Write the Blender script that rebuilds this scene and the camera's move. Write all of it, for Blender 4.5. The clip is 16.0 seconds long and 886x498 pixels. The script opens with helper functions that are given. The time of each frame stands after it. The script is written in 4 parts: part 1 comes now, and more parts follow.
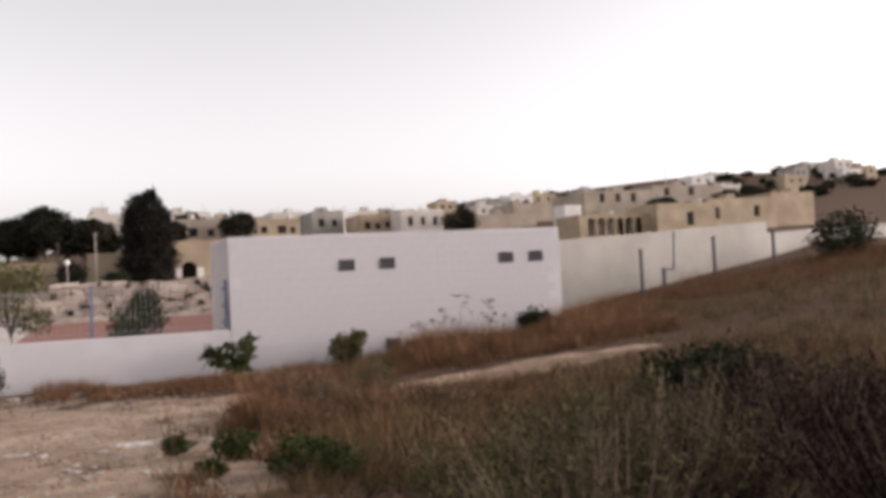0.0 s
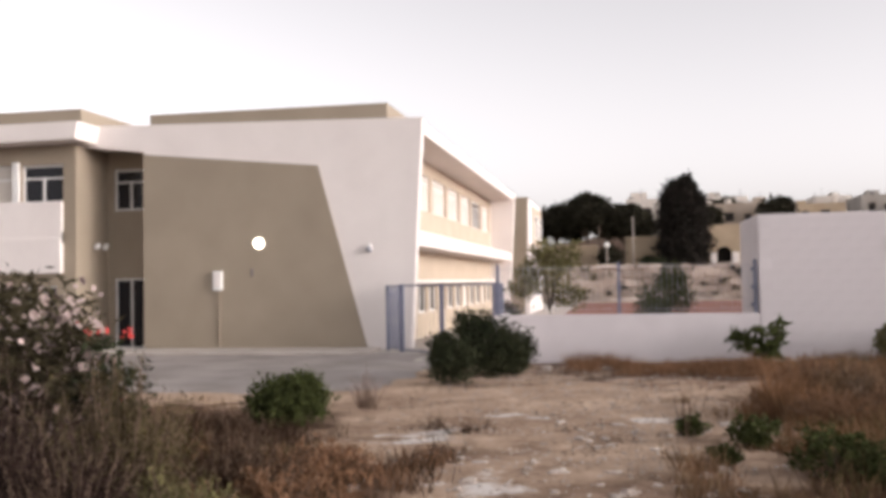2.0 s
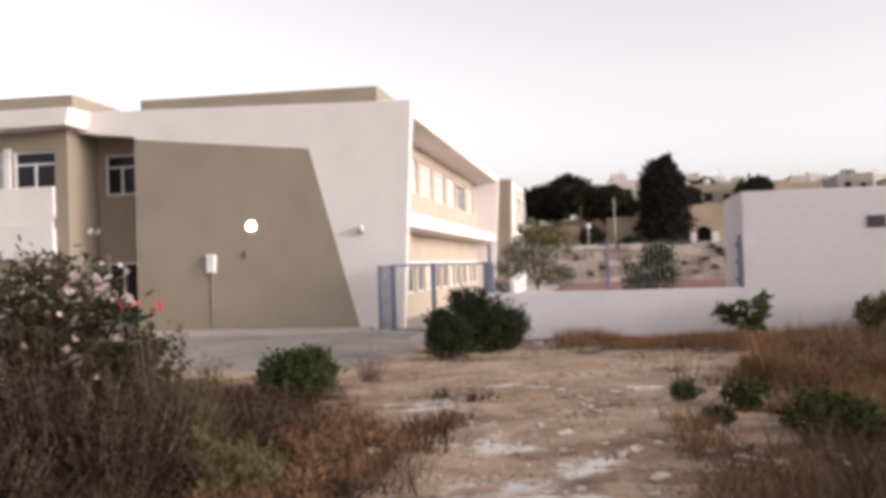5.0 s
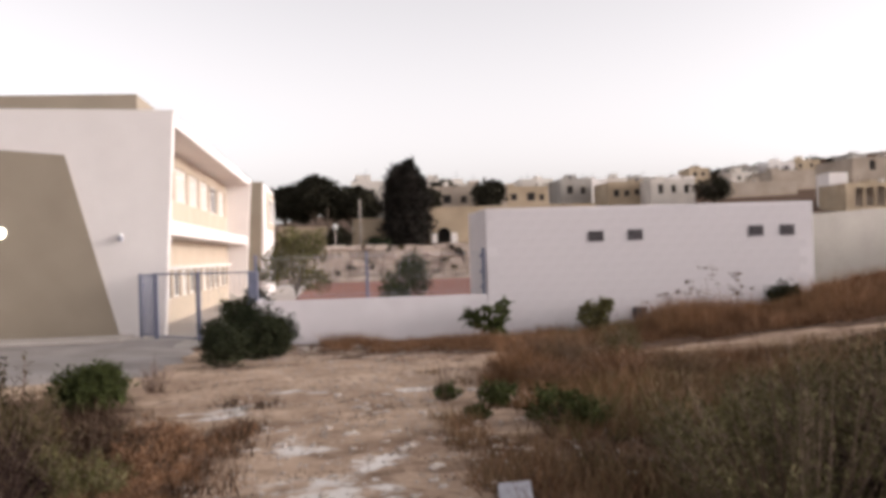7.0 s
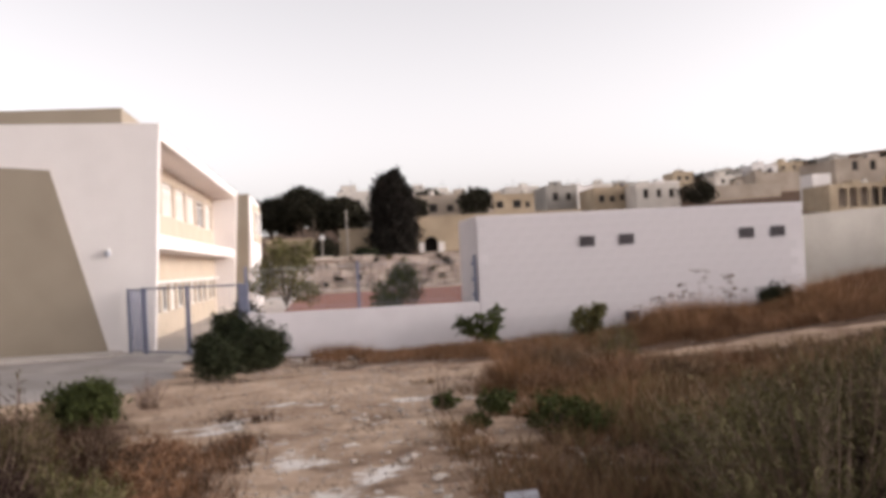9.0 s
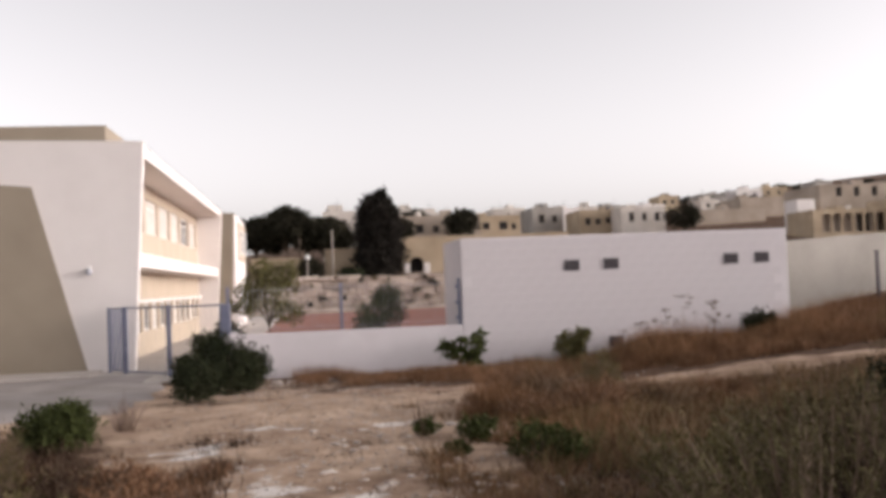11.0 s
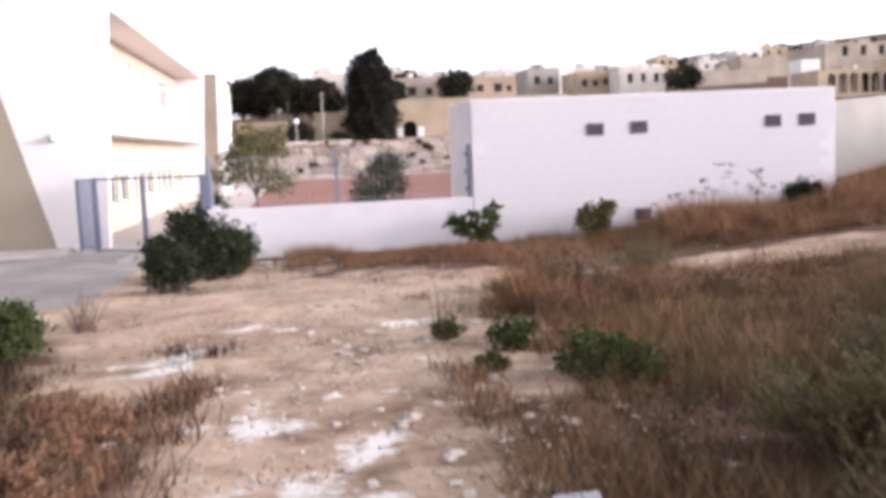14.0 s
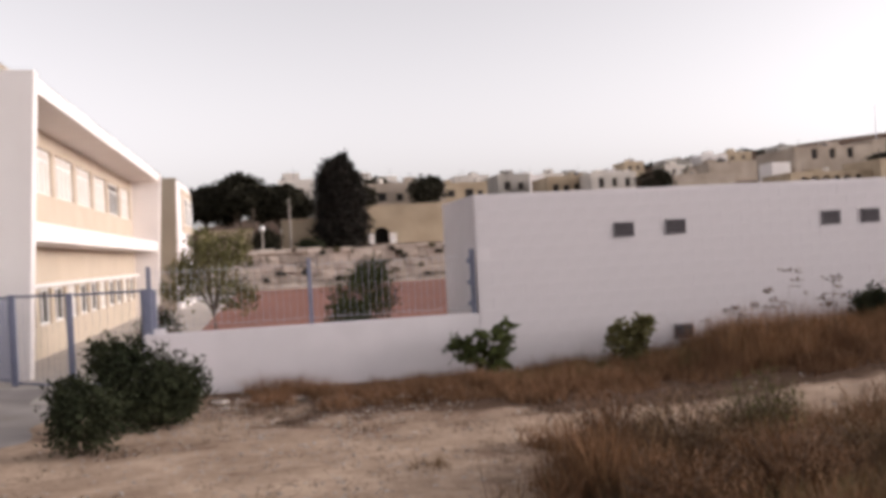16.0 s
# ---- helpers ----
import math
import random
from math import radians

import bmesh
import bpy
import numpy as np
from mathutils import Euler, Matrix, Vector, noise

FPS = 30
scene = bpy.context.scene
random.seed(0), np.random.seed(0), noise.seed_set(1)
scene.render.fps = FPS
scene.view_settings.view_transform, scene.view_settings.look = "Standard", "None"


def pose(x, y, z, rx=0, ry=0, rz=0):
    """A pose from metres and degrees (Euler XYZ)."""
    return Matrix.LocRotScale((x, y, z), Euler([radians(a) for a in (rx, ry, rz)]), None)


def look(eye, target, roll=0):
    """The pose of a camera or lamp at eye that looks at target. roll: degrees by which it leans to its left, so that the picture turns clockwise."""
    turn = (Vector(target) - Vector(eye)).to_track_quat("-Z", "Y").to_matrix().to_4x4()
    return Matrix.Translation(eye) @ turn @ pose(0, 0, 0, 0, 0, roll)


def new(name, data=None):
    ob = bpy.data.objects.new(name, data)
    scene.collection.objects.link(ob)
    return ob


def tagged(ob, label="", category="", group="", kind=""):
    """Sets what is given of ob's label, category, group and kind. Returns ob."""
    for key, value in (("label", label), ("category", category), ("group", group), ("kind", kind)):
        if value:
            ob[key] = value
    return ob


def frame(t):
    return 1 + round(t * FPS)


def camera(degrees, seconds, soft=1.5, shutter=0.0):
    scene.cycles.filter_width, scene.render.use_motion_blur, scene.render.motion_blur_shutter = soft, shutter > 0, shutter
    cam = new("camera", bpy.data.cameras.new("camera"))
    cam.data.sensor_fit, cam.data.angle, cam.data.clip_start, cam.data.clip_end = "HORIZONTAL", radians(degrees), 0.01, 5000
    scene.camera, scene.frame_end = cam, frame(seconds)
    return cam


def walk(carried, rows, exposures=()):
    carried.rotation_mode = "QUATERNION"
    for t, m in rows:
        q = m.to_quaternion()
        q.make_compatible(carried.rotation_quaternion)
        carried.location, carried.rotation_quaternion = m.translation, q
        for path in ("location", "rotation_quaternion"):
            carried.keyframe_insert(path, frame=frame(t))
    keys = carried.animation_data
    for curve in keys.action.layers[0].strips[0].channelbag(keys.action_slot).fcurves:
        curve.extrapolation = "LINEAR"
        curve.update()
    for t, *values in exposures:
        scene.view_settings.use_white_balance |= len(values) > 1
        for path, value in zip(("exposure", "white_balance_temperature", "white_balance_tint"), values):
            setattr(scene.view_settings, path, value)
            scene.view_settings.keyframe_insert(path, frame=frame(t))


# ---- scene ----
cam = camera(50.0, 16.0, soft=4.3, shutter=0.4)
PATH = [
    (0, (5.95, -27.8, 2.25), (6.671, -25.935, 2.31), -2.9),
    (0.5, (5.95, -27.9, 2.28), (6.615, -26.015, 2.347), -2.1),
    (1, (5.867, -28.058, 2.404), (6.033, -26.066, 2.481), -1.3),
    (1.5, (6.274, -26.966, 2.026), (5.949, -24.994, 2.115), -1.4),
    (2, (6.272, -26.963, 2.056), (5.908, -24.997, 2.126), -1.0),
    (2.5, (6.256, -26.925, 2.026), (5.894, -24.958, 2.08), -1.1),
    (3, (6.252, -26.768, 1.881), (5.891, -24.802, 1.932), -1.4),
    (5.5, (6.005, -27.831, 1.958), (5.687, -25.857, 1.99), -1.7),
    (6, (5.934, -28.279, 2.025), (5.633, -26.302, 2.05), -1.6),
    (6.5, (5.588, -29.113, 2.324), (5.638, -27.113, 2.323), -1.4),
    (7, (5.517, -29.242, 2.342), (5.734, -27.254, 2.352), -1.7),
    (7.5, (5.483, -29.285, 2.338), (5.708, -27.297, 2.338), -2.5),
    (8, (5.434, -29.162, 2.307), (5.668, -27.176, 2.31), -2.8),
    (8.5, (5.406, -29.112, 2.306), (5.648, -27.127, 2.32), -2.7),
    (9, (5.393, -29.084, 2.325), (5.64, -27.099, 2.353), -2.9),
    (11.5, (5.473, -28.976, 2.378), (5.755, -26.997, 2.45), -2.2),
    (12, (5.451, -29.341, 2.387), (5.734, -27.366, 2.25), -3.7),
    (12.5, (5.482, -29.123, 2.446), (5.773, -27.172, 2.118), -2.7),
    (13, (5.509, -28.736, 2.522), (5.857, -26.784, 2.263), 4.3),
    (13.5, (5.469, -27.607, 2.485), (5.776, -25.65, 2.21), 0.4),
    (14, (5.444, -26.122, 2.47), (5.728, -24.154, 2.254), -2.5),
    (14.5, (5.482, -24.763, 2.482), (5.768, -22.787, 2.37), -2.9),
    (15, (5.456, -23.402, 2.553), (5.767, -21.429, 2.459), -2.1),
    (15.5, (5.411, -22.534, 2.482), (5.748, -20.563, 2.474), -2.4),
    (16, (5.465, -21.725, 2.471), (5.83, -19.758, 2.475), -3.1),
]
walk(cam, [(t, look(eye, target, roll)) for t, eye, target, roll in PATH],
     exposures=[(0.0, 1.7, 6500, 13), (9.0, 1.74, 6500, 13), (11.5, 1.62, 6500, 13), (12.0, 1.75, 6450, 13), (12.5, 2.1, 6350, 13), (13.0, 2.45, 6050, 15), (13.5, 2.55, 5950, 15), (14.0, 2.55, 5950, 15),
                (14.5, 2.25, 6050, 15), (15.0, 2.0, 6300, 15), (16.0, 1.58, 6450, 14)])

# ---- world and light ----
world = bpy.data.worlds.new("dusk_sky")
scene.world = world
world.use_nodes = True
wn, wl = world.node_tree.nodes, world.node_tree.links
sky = wn.new("ShaderNodeTexSky")
sky.sky_type = "NISHITA"
sky.sun_disc = False
sky.sun_elevation = radians(9)
sky.sun_rotation = radians(104)
sky.dust_density = 3.0
grey = wn.new("ShaderNodeRGBToBW")
soften = wn.new("ShaderNodeMix")
soften.data_type = "RGBA"
soften.inputs[0].default_value = 0.92
tint = wn.new("ShaderNodeMix")
tint.data_type = "RGBA"
tint.blend_type = "MULTIPLY"
tint.inputs[0].default_value = 1.0
tint.inputs[7].default_value = (1.0, 0.96, 0.965, 1)
wl.new(sky.outputs[0], grey.inputs[0])
wl.new(sky.outputs[0], soften.inputs[6])
wl.new(grey.outputs[0], soften.inputs[7])
wl.new(soften.outputs[2], tint.inputs[6])
wl.new(tint.outputs[2], wn["Background"].inputs[0])
wn["Background"].inputs[1].default_value = 0.15

sun_data = bpy.data.lights.new("sun", "SUN")
sun_data.energy = 0.2
sun_data.angle = radians(14)
sun_data.color = (1.0, 0.88, 0.74)
sun = new("sun", sun_data)
sun.matrix_world = look((60, -15, 13), (0, 0, 0))

# ---- materials ----
def material(name, base, dark=None, rough=0.85, scale=4.0, fine=60.0, bump=0.15, metal=0.0, mix=0.5, island=0.0, stain=0.0):
    """Two-scale noise colour with fine relief; island: spread of brightness between loose pieces; stain: broad weathering."""
    m = bpy.data.materials.new(name)
    m.use_nodes = True
    n, l = m.node_tree.nodes, m.node_tree.links
    b = n["Principled BSDF"]
    b.inputs["Roughness"].default_value = rough
    b.inputs["Metallic"].default_value = metal
    dark = dark or tuple(c * 0.8 for c in base)
    co = n.new("ShaderNodeTexCoord")
    big = n.new("ShaderNodeTexNoise")
    big.inputs["Scale"].default_value = scale
    big.inputs["Detail"].default_value = 6
    small = n.new("ShaderNodeTexNoise")
    small.inputs["Scale"].default_value = fine
    small.inputs["Detail"].default_value = 4
    add = n.new("ShaderNodeMath")
    add.operation = "MULTIPLY_ADD"
    add.inputs[1].default_value = 0.45
    ramp = n.new("ShaderNodeValToRGB")
    ramp.color_ramp.elements[0].position = 0.55 - 0.3 * mix
    ramp.color_ramp.elements[1].position = 0.85
    ramp.color_ramp.elements[0].color = (*dark, 1)
    ramp.color_ramp.elements[1].color = (*base, 1)
    l.new(co.outputs["Object"], big.inputs["Vector"])
    l.new(co.outputs["Object"], small.inputs["Vector"])
    l.new(small.outputs[0], add.inputs[0])
    l.new(big.outputs[0], add.inputs[2])
    l.new(add.outputs[0], ramp.inputs[0])
    out = ramp.outputs[0]
    if stain:
        st = n.new("ShaderNodeTexNoise")
        st.inputs["Scale"].default_value = 0.35
        st.inputs["Detail"].default_value = 5
        mp = n.new("ShaderNodeMapRange")
        mp.inputs[1].default_value, mp.inputs[2].default_value = 0.35, 0.7
        mp.inputs[3].default_value, mp.inputs[4].default_value = 1 - stain, 1 + stain * 0.3
        hsv = n.new("ShaderNodeHueSaturation")
        l.new(co.outputs["Object"], st.inputs["Vector"])
        l.new(st.outputs[0], mp.inputs[0])
        l.new(mp.outputs[0], hsv.inputs["Value"])
        l.new(out, hsv.inputs["Color"])
        out = hsv.outputs[0]
    if island:
        geo = n.new("ShaderNodeNewGeometry")
        mp = n.new("ShaderNodeMapRange")
        mp.inputs[3].default_value, mp.inputs[4].default_value = 1 - island, 1 + island
        hsv = n.new("ShaderNodeHueSaturation")
        l.new(geo.outputs["Random Per Island"], mp.inputs[0])
        l.new(mp.outputs[0], hsv.inputs["Value"])
        l.new(out, hsv.inputs["Color"])
        out = hsv.outputs[0]
    l.new(out, b.inputs["Base Color"])
    if bump:
        bp = n.new("ShaderNodeBump")
        bp.inputs["Strength"].default_value = bump
        bp.inputs["Distance"].default_value = 0.02
        l.new(small.outputs[0], bp.inputs["Height"])
        l.new(bp.outputs[0], b.inputs["Normal"])
    return m


def foliage(name, base, dark, island=0.35):
    m = material(name, base, dark, rough=0.95, scale=1.2, fine=9, bump=0, island=island)
    b = m.node_tree.nodes["Principled BSDF"]
    b.inputs["Specular IOR Level"].default_value = 0.08
    return m


M_WHITE = material("white_render", (0.76, 0.705, 0.675), (0.7, 0.645, 0.615), 0.9, 0.8, 35, 0.08, stain=0.06)
M_CREAM = material("cream_render", (0.5, 0.415, 0.32), (0.45, 0.37, 0.28), 0.9, 0.8, 35, 0.08, stain=0.06)
M_TAUPE = material("taupe_render", (0.31, 0.256, 0.195), (0.282, 0.231, 0.174), 0.9, 0.7, 35, 0.08, stain=0.08)
M_LILAC = material("whitewashed_block", (0.62, 0.578, 0.585), (0.54, 0.5, 0.508), 0.92, 0.9, 30, 0.2, stain=0.1)
M_FRAME = material("window_frame_white", (0.78, 0.77, 0.75), None, 0.5, 2, 20, 0)
M_STEEL = material("blue_grey_steel", (0.17, 0.18, 0.25), (0.12, 0.13, 0.18), 0.5, 3, 30, 0.1, 0.2)
M_GALV = material("galvanised_steel", (0.42, 0.42, 0.46), (0.3, 0.3, 0.33), 0.5, 3, 30, 0.1, 0.4)
M_VENT = material("vent_grey", (0.13, 0.115, 0.125), (0.09, 0.08, 0.09), 0.8, 6, 30, 0.1)
M_CONC = material("pale_concrete", (0.5, 0.45, 0.4), (0.38, 0.33, 0.29), 0.95, 1.2, 25, 0.2, stain=0.15)
M_ASPH = material("worn_tarmac", (0.34, 0.3, 0.28), (0.22, 0.19, 0.17), 0.95, 0.7, 30, 0.25, stain=0.2)
M_STONE = material("limestone_rubble", (0.46, 0.385, 0.325), (0.24, 0.19, 0.155), 0.95, 0.9, 5, 0.5, island=0.28)
M_OCHRE = material("honey_limestone", (0.47, 0.37, 0.26), (0.36, 0.27, 0.18), 0.95, 0.4, 9, 0.2, stain=0.2)
M_PALEH = material("pale_house_render", (0.66, 0.6, 0.54), (0.56, 0.5, 0.44), 0.95, 0.3, 6, 0.1, stain=0.15)
M_DARKH = material("weathered_house_stone", (0.42, 0.345, 0.28), (0.32, 0.255, 0.2), 0.95, 0.3, 6, 0.1, stain=0.2)
M_RED = material("red_court_surface", (0.27, 0.1, 0.063), (0.2, 0.073, 0.048), 0.95, 0.3, 12, 0.1, stain=0.2)
M_DARK = material("dark_opening", (0.03, 0.026, 0.024), None, 0.9, 3, 20, 0)
M_ROCK = material("chalk_rock", (0.48, 0.42, 0.37), (0.28, 0.22, 0.18), 0.95, 2, 8, 0.5, island=0.2)
M_BARK = material("bark", (0.12, 0.09, 0.065), (0.06, 0.045, 0.035), 0.95, 8, 40, 0.6)
M_TWIG = material("dry_twig", (0.15, 0.1, 0.07), (0.07, 0.045, 0.032), 0.95, 8, 40, 0.2, island=0.3)
M_LEAF = foliage("dark_green_leaf", (0.034, 0.038, 0.02), (0.014, 0.018, 0.01))
M_LEAFB = foliage("bright_green_leaf", (0.06, 0.07, 0.025), (0.03, 0.036, 0.013))
M_OLIVE = foliage("olive_grey_leaf", (0.12, 0.102, 0.05), (0.045, 0.038, 0.02))
# the olive leaf again, darkened: vignetting beside the track is in its colour
M_OLIVE_SHADED = foliage("shaded_olive_leaf", (0.085, 0.068, 0.03), (0.028, 0.021, 0.011))
M_TREE = foliage("garden_tree_leaf", (0.15, 0.135, 0.06), (0.07, 0.062, 0.027))
M_PINE = foliage("pine_needle", (0.036, 0.033, 0.022), (0.014, 0.014, 0.01))
M_CYP = foliage("cypress_leaf", (0.028, 0.024, 0.02), (0.012, 0.011, 0.01))
M_STRAW = foliage("dry_grass", (0.22, 0.145, 0.085), (0.09, 0.056, 0.033), 0.5)
M_RUST = foliage("rust_dry_grass", (0.25, 0.14, 0.08), (0.1, 0.053, 0.031), 0.45)
# two dry-brush browns, darkened to hold near shade and lens vignetting in the colour
M_BRUSH_SHADED = foliage("shaded_dry_brush", (0.064, 0.04, 0.026), (0.022, 0.013, 0.009), 0.5)
M_BRUSH_DEEP_SHADE = foliage("deep_shaded_brush", (0.032, 0.019, 0.016), (0.01, 0.006, 0.005), 0.5)
M_ORANGE = foliage("orange_dry_grass", (0.31, 0.175, 0.095), (0.15, 0.078, 0.042), 0.4)
M_OLEANDER = foliage("oleander_leaf", (0.05, 0.042, 0.024), (0.02, 0.017, 0.01))
M_PETALW = foliage("pale_petal", (0.4, 0.32, 0.3), (0.26, 0.18, 0.17), 0.3)
M_PETALR = foliage("red_petal", (0.5, 0.07, 0.06), (0.35, 0.04, 0.04), 0.2)
M_BAG = material("white_plastic", (0.75, 0.74, 0.76), (0.6, 0.6, 0.63), 0.45, 6, 30, 0.3)
M_SLAB = material("grey_slab", (0.42, 0.41, 0.44), (0.3, 0.29, 0.31), 0.9, 5, 40, 0.4)


def glass(name, tone):
    m = bpy.data.materials.new(name)
    m.use_nodes = True
    b = m.node_tree.nodes["Principled BSDF"]
    b.inputs["Base Color"].default_value = (*tone, 1)
    b.inputs["Roughness"].default_value = 0.1
    b.inputs["Specular IOR Level"].default_value = 0.25
    return m


M_GLASS = glass("window_glass", (0.014, 0.014, 0.018))
M_BLIND = material("drawn_blind", (0.6, 0.55, 0.49), (0.5, 0.45, 0.4), 0.7, 2, 20, 0)

M_LAMP = bpy.data.materials.new("lit_bulkhead")
M_LAMP.use_nodes = True
M_LAMP.node_tree.nodes["Principled BSDF"].inputs["Emission Color"].default_value = (1, 0.9, 0.68, 1)
M_LAMP.node_tree.nodes["Principled BSDF"].inputs["Emission Strength"].default_value = 3.0


def ground_material():
    """Bare pale track, brown litter and stony patches, mixed by place on the ground."""
    m = bpy.data.materials.new("field_ground")
    m.use_nodes = True
    n, l = m.node_tree.nodes, m.node_tree.links
    b = n["Principled BSDF"]
    b.inputs["Roughness"].default_value = 1.0
    b.inputs["Specular IOR Level"].default_value = 0.1
    co = n.new("ShaderNodeTexCoord")
    at = n.new("ShaderNodeAttribute")
    at.attribute_name = "bare"
    edge = n.new("ShaderNodeTexNoise")
    edge.inputs["Scale"].default_value = 1.3
    edge.inputs["Detail"].default_value = 8
    fine = n.new("ShaderNodeTexNoise")
    fine.inputs["Scale"].default_value = 7
    fine.inputs["Detail"].default_value = 8
    fine.inputs["Roughness"].default_value = 0.7
    for t in (edge, fine):
        l.new(co.outputs["Object"], t.inputs["Vector"])
    sm = n.new("ShaderNodeMath")
    sm.operation = "MULTIPLY_ADD"
    sm.inputs[1].default_value = 0.9
    l.new(edge.outputs[0], sm.inputs[0])
    l.new(at.outputs["Fac"], sm.inputs[2])
    step = n.new("ShaderNodeMapRange")
    step.interpolation_type = "SMOOTHSTEP"
    step.inputs[1].default_value, step.inputs[2].default_value = 0.78, 1.1
    l.new(sm.outputs[0], step.inputs[0])

    def ramp(src, lo, hi, a, z):
        r = n.new("ShaderNodeValToRGB")
        r.color_ramp.elements[0].position, r.color_ramp.elements[1].position = a, z
        r.color_ramp.elements[0].color, r.color_ramp.elements[1].color = (*lo, 1), (*hi, 1)
        l.new(src, r.inputs[0])
        return r.outputs[0]

    soil = ramp(fine.outputs[0], (0.062, 0.037, 0.025), (0.185, 0.114, 0.074), 0.35, 0.72)
    patch = n.new("ShaderNodeTexNoise")
    patch.inputs["Scale"].default_value = 0.55
    patch.inputs["Detail"].default_value = 10
    patch.inputs["Roughness"].default_value = 0.72
    l.new(co.outputs["Object"], patch.inputs["Vector"])
    half = n.new("ShaderNodeMath")
    half.operation = "MULTIPLY_ADD"
    half.inputs[1].default_value = 0.4
    l.new(fine.outputs[0], half.inputs[0])
    l.new(patch.outputs[0], half.inputs[2])
    track = ramp(half.outputs[0], (0.19, 0.12, 0.082), (0.56, 0.415, 0.305), 0.5, 0.86)
    mx = n.new("ShaderNodeMix")
    mx.data_type = "RGBA"
    l.new(step.outputs[0], mx.inputs[0])
    l.new(soil, mx.inputs[6])
    l.new(track, mx.inputs[7])
    # chalk patches where the rock shows through
    ch = n.new("ShaderNodeAttribute")
    ch.attribute_name = "chalk"
    cn = n.new("ShaderNodeTexNoise")
    cn.inputs["Scale"].default_value = 1.7
    cn.inputs["Detail"].default_value = 7
    cn.inputs["Roughness"].default_value = 0.65
    l.new(co.outputs["Object"], cn.inputs["Vector"])
    cs = n.new("ShaderNodeMath")
    cs.operation = "MULTIPLY_ADD"
    cs.inputs[1].default_value = 1.0
    l.new(cn.outputs[0], cs.inputs[0])
    l.new(ch.outputs["Fac"], cs.inputs[2])
    cr = n.new("ShaderNodeMapRange")
    cr.inputs[1].default_value, cr.inputs[2].default_value = 0.95, 1.05
    l.new(cs.outputs[0], cr.inputs[0])
    mc = n.new("ShaderNodeMix")
    mc.data_type = "RGBA"
    l.new(cr.outputs[0], mc.inputs[0])
    l.new(mx.outputs[2], mc.inputs[6])
    mc.inputs[7].default_value = (0.68, 0.63, 0.585, 1)
    l.new(mc.outputs[2], b.inputs["Base Color"])
    bp = n.new("ShaderNodeBump")
    bp.inputs["Strength"].default_value = 0.6
    bp.inputs["Distance"].default_value = 0.04
    l.new(fine.outputs[0], bp.inputs["Height"])
    l.new(bp.outputs[0], b.inputs["Normal"])
    return m


# ---- building helpers ----
def thing(name, label, category, group="", at=(0, 0, 0), kind=""):
    ob = new(name)
    ob.empty_display_size = 0.2
    ob.location = at
    return tagged(ob, label, category, group, kind)


def part(name, bm, mat, parent=None, label=""):
    me = bpy.data.meshes.new(name)
    bm.to_mesh(me)
    bm.free()
    me.materials.append(mat)
    ob = new(name, me)
    if parent is not None:
        ob.parent = parent
    return tagged(ob, label)


def raw(name, verts, faces, mats, parent=None, label="", index=None, smooth=False):
    me = bpy.data.meshes.new(name)
    me.from_pydata([tuple(v) for v in verts], [], faces)
    for m in mats if isinstance(mats, (list, tuple)) else [mats]:
        me.materials.append(m)
    if index is not None:
        me.polygons.foreach_set("material_index", index)
    if smooth:
        me.polygons.foreach_set("use_smooth", [True] * len(me.polygons))
    ob = new(name, me)
    if parent is not None:
        ob.parent = parent
    return tagged(ob, label)


def slab(bm, x0, y0, z0, x1, y1, z1, bevel=0.0):
    r = bmesh.ops.create_cube(bm, size=1, matrix=Matrix.LocRotScale(((x0 + x1) / 2, (y0 + y1) / 2, (z0 + z1) / 2), None, (abs(x1 - x0), abs(y1 - y0), abs(z1 - z0))))
    if bevel:
        es = list({e for v in r["verts"] for e in v.link_edges})
        bmesh.ops.bevel(bm, geom=es, offset=bevel, segments=1, affect="EDGES")
    return bm


def block(x0, y0, z0, x1, y1, z1, bevel=0.0):
    return slab(bmesh.new(), x0, y0, z0, x1, y1, z1, bevel)


def prism(pts, y0, y1, bm=None):
    """A polygon of (x, z) drawn out from y0 to y1."""
    bm = bm or bmesh.new()
    a = [bm.verts.new((x, y0, z)) for x, z in pts]
    c = [bm.verts.new((x, y1, z)) for x, z in pts]
    bm.faces.new(a)
    bm.faces.new(c[::-1])
    for i in range(len(pts)):
        j = (i + 1) % len(pts)
        bm.faces.new((a[j], a[i], c[i], c[j]))
    bmesh.ops.recalc_face_normals(bm, faces=bm.faces)
    return bm


def bar(bm, a, b, w, sides=6):
    """A round bar from a to b."""
    a, b = Vector(a), Vector(b)
    d = b - a
    m = Matrix.Translation((a + b) / 2) @ d.to_track_quat("Z", "Y").to_matrix().to_4x4()
    bmesh.ops.create_cone(bm, cap_ends=True, segments=sides, radius1=w / 2, radius2=w / 2, depth=d.length, matrix=m)
    return bm


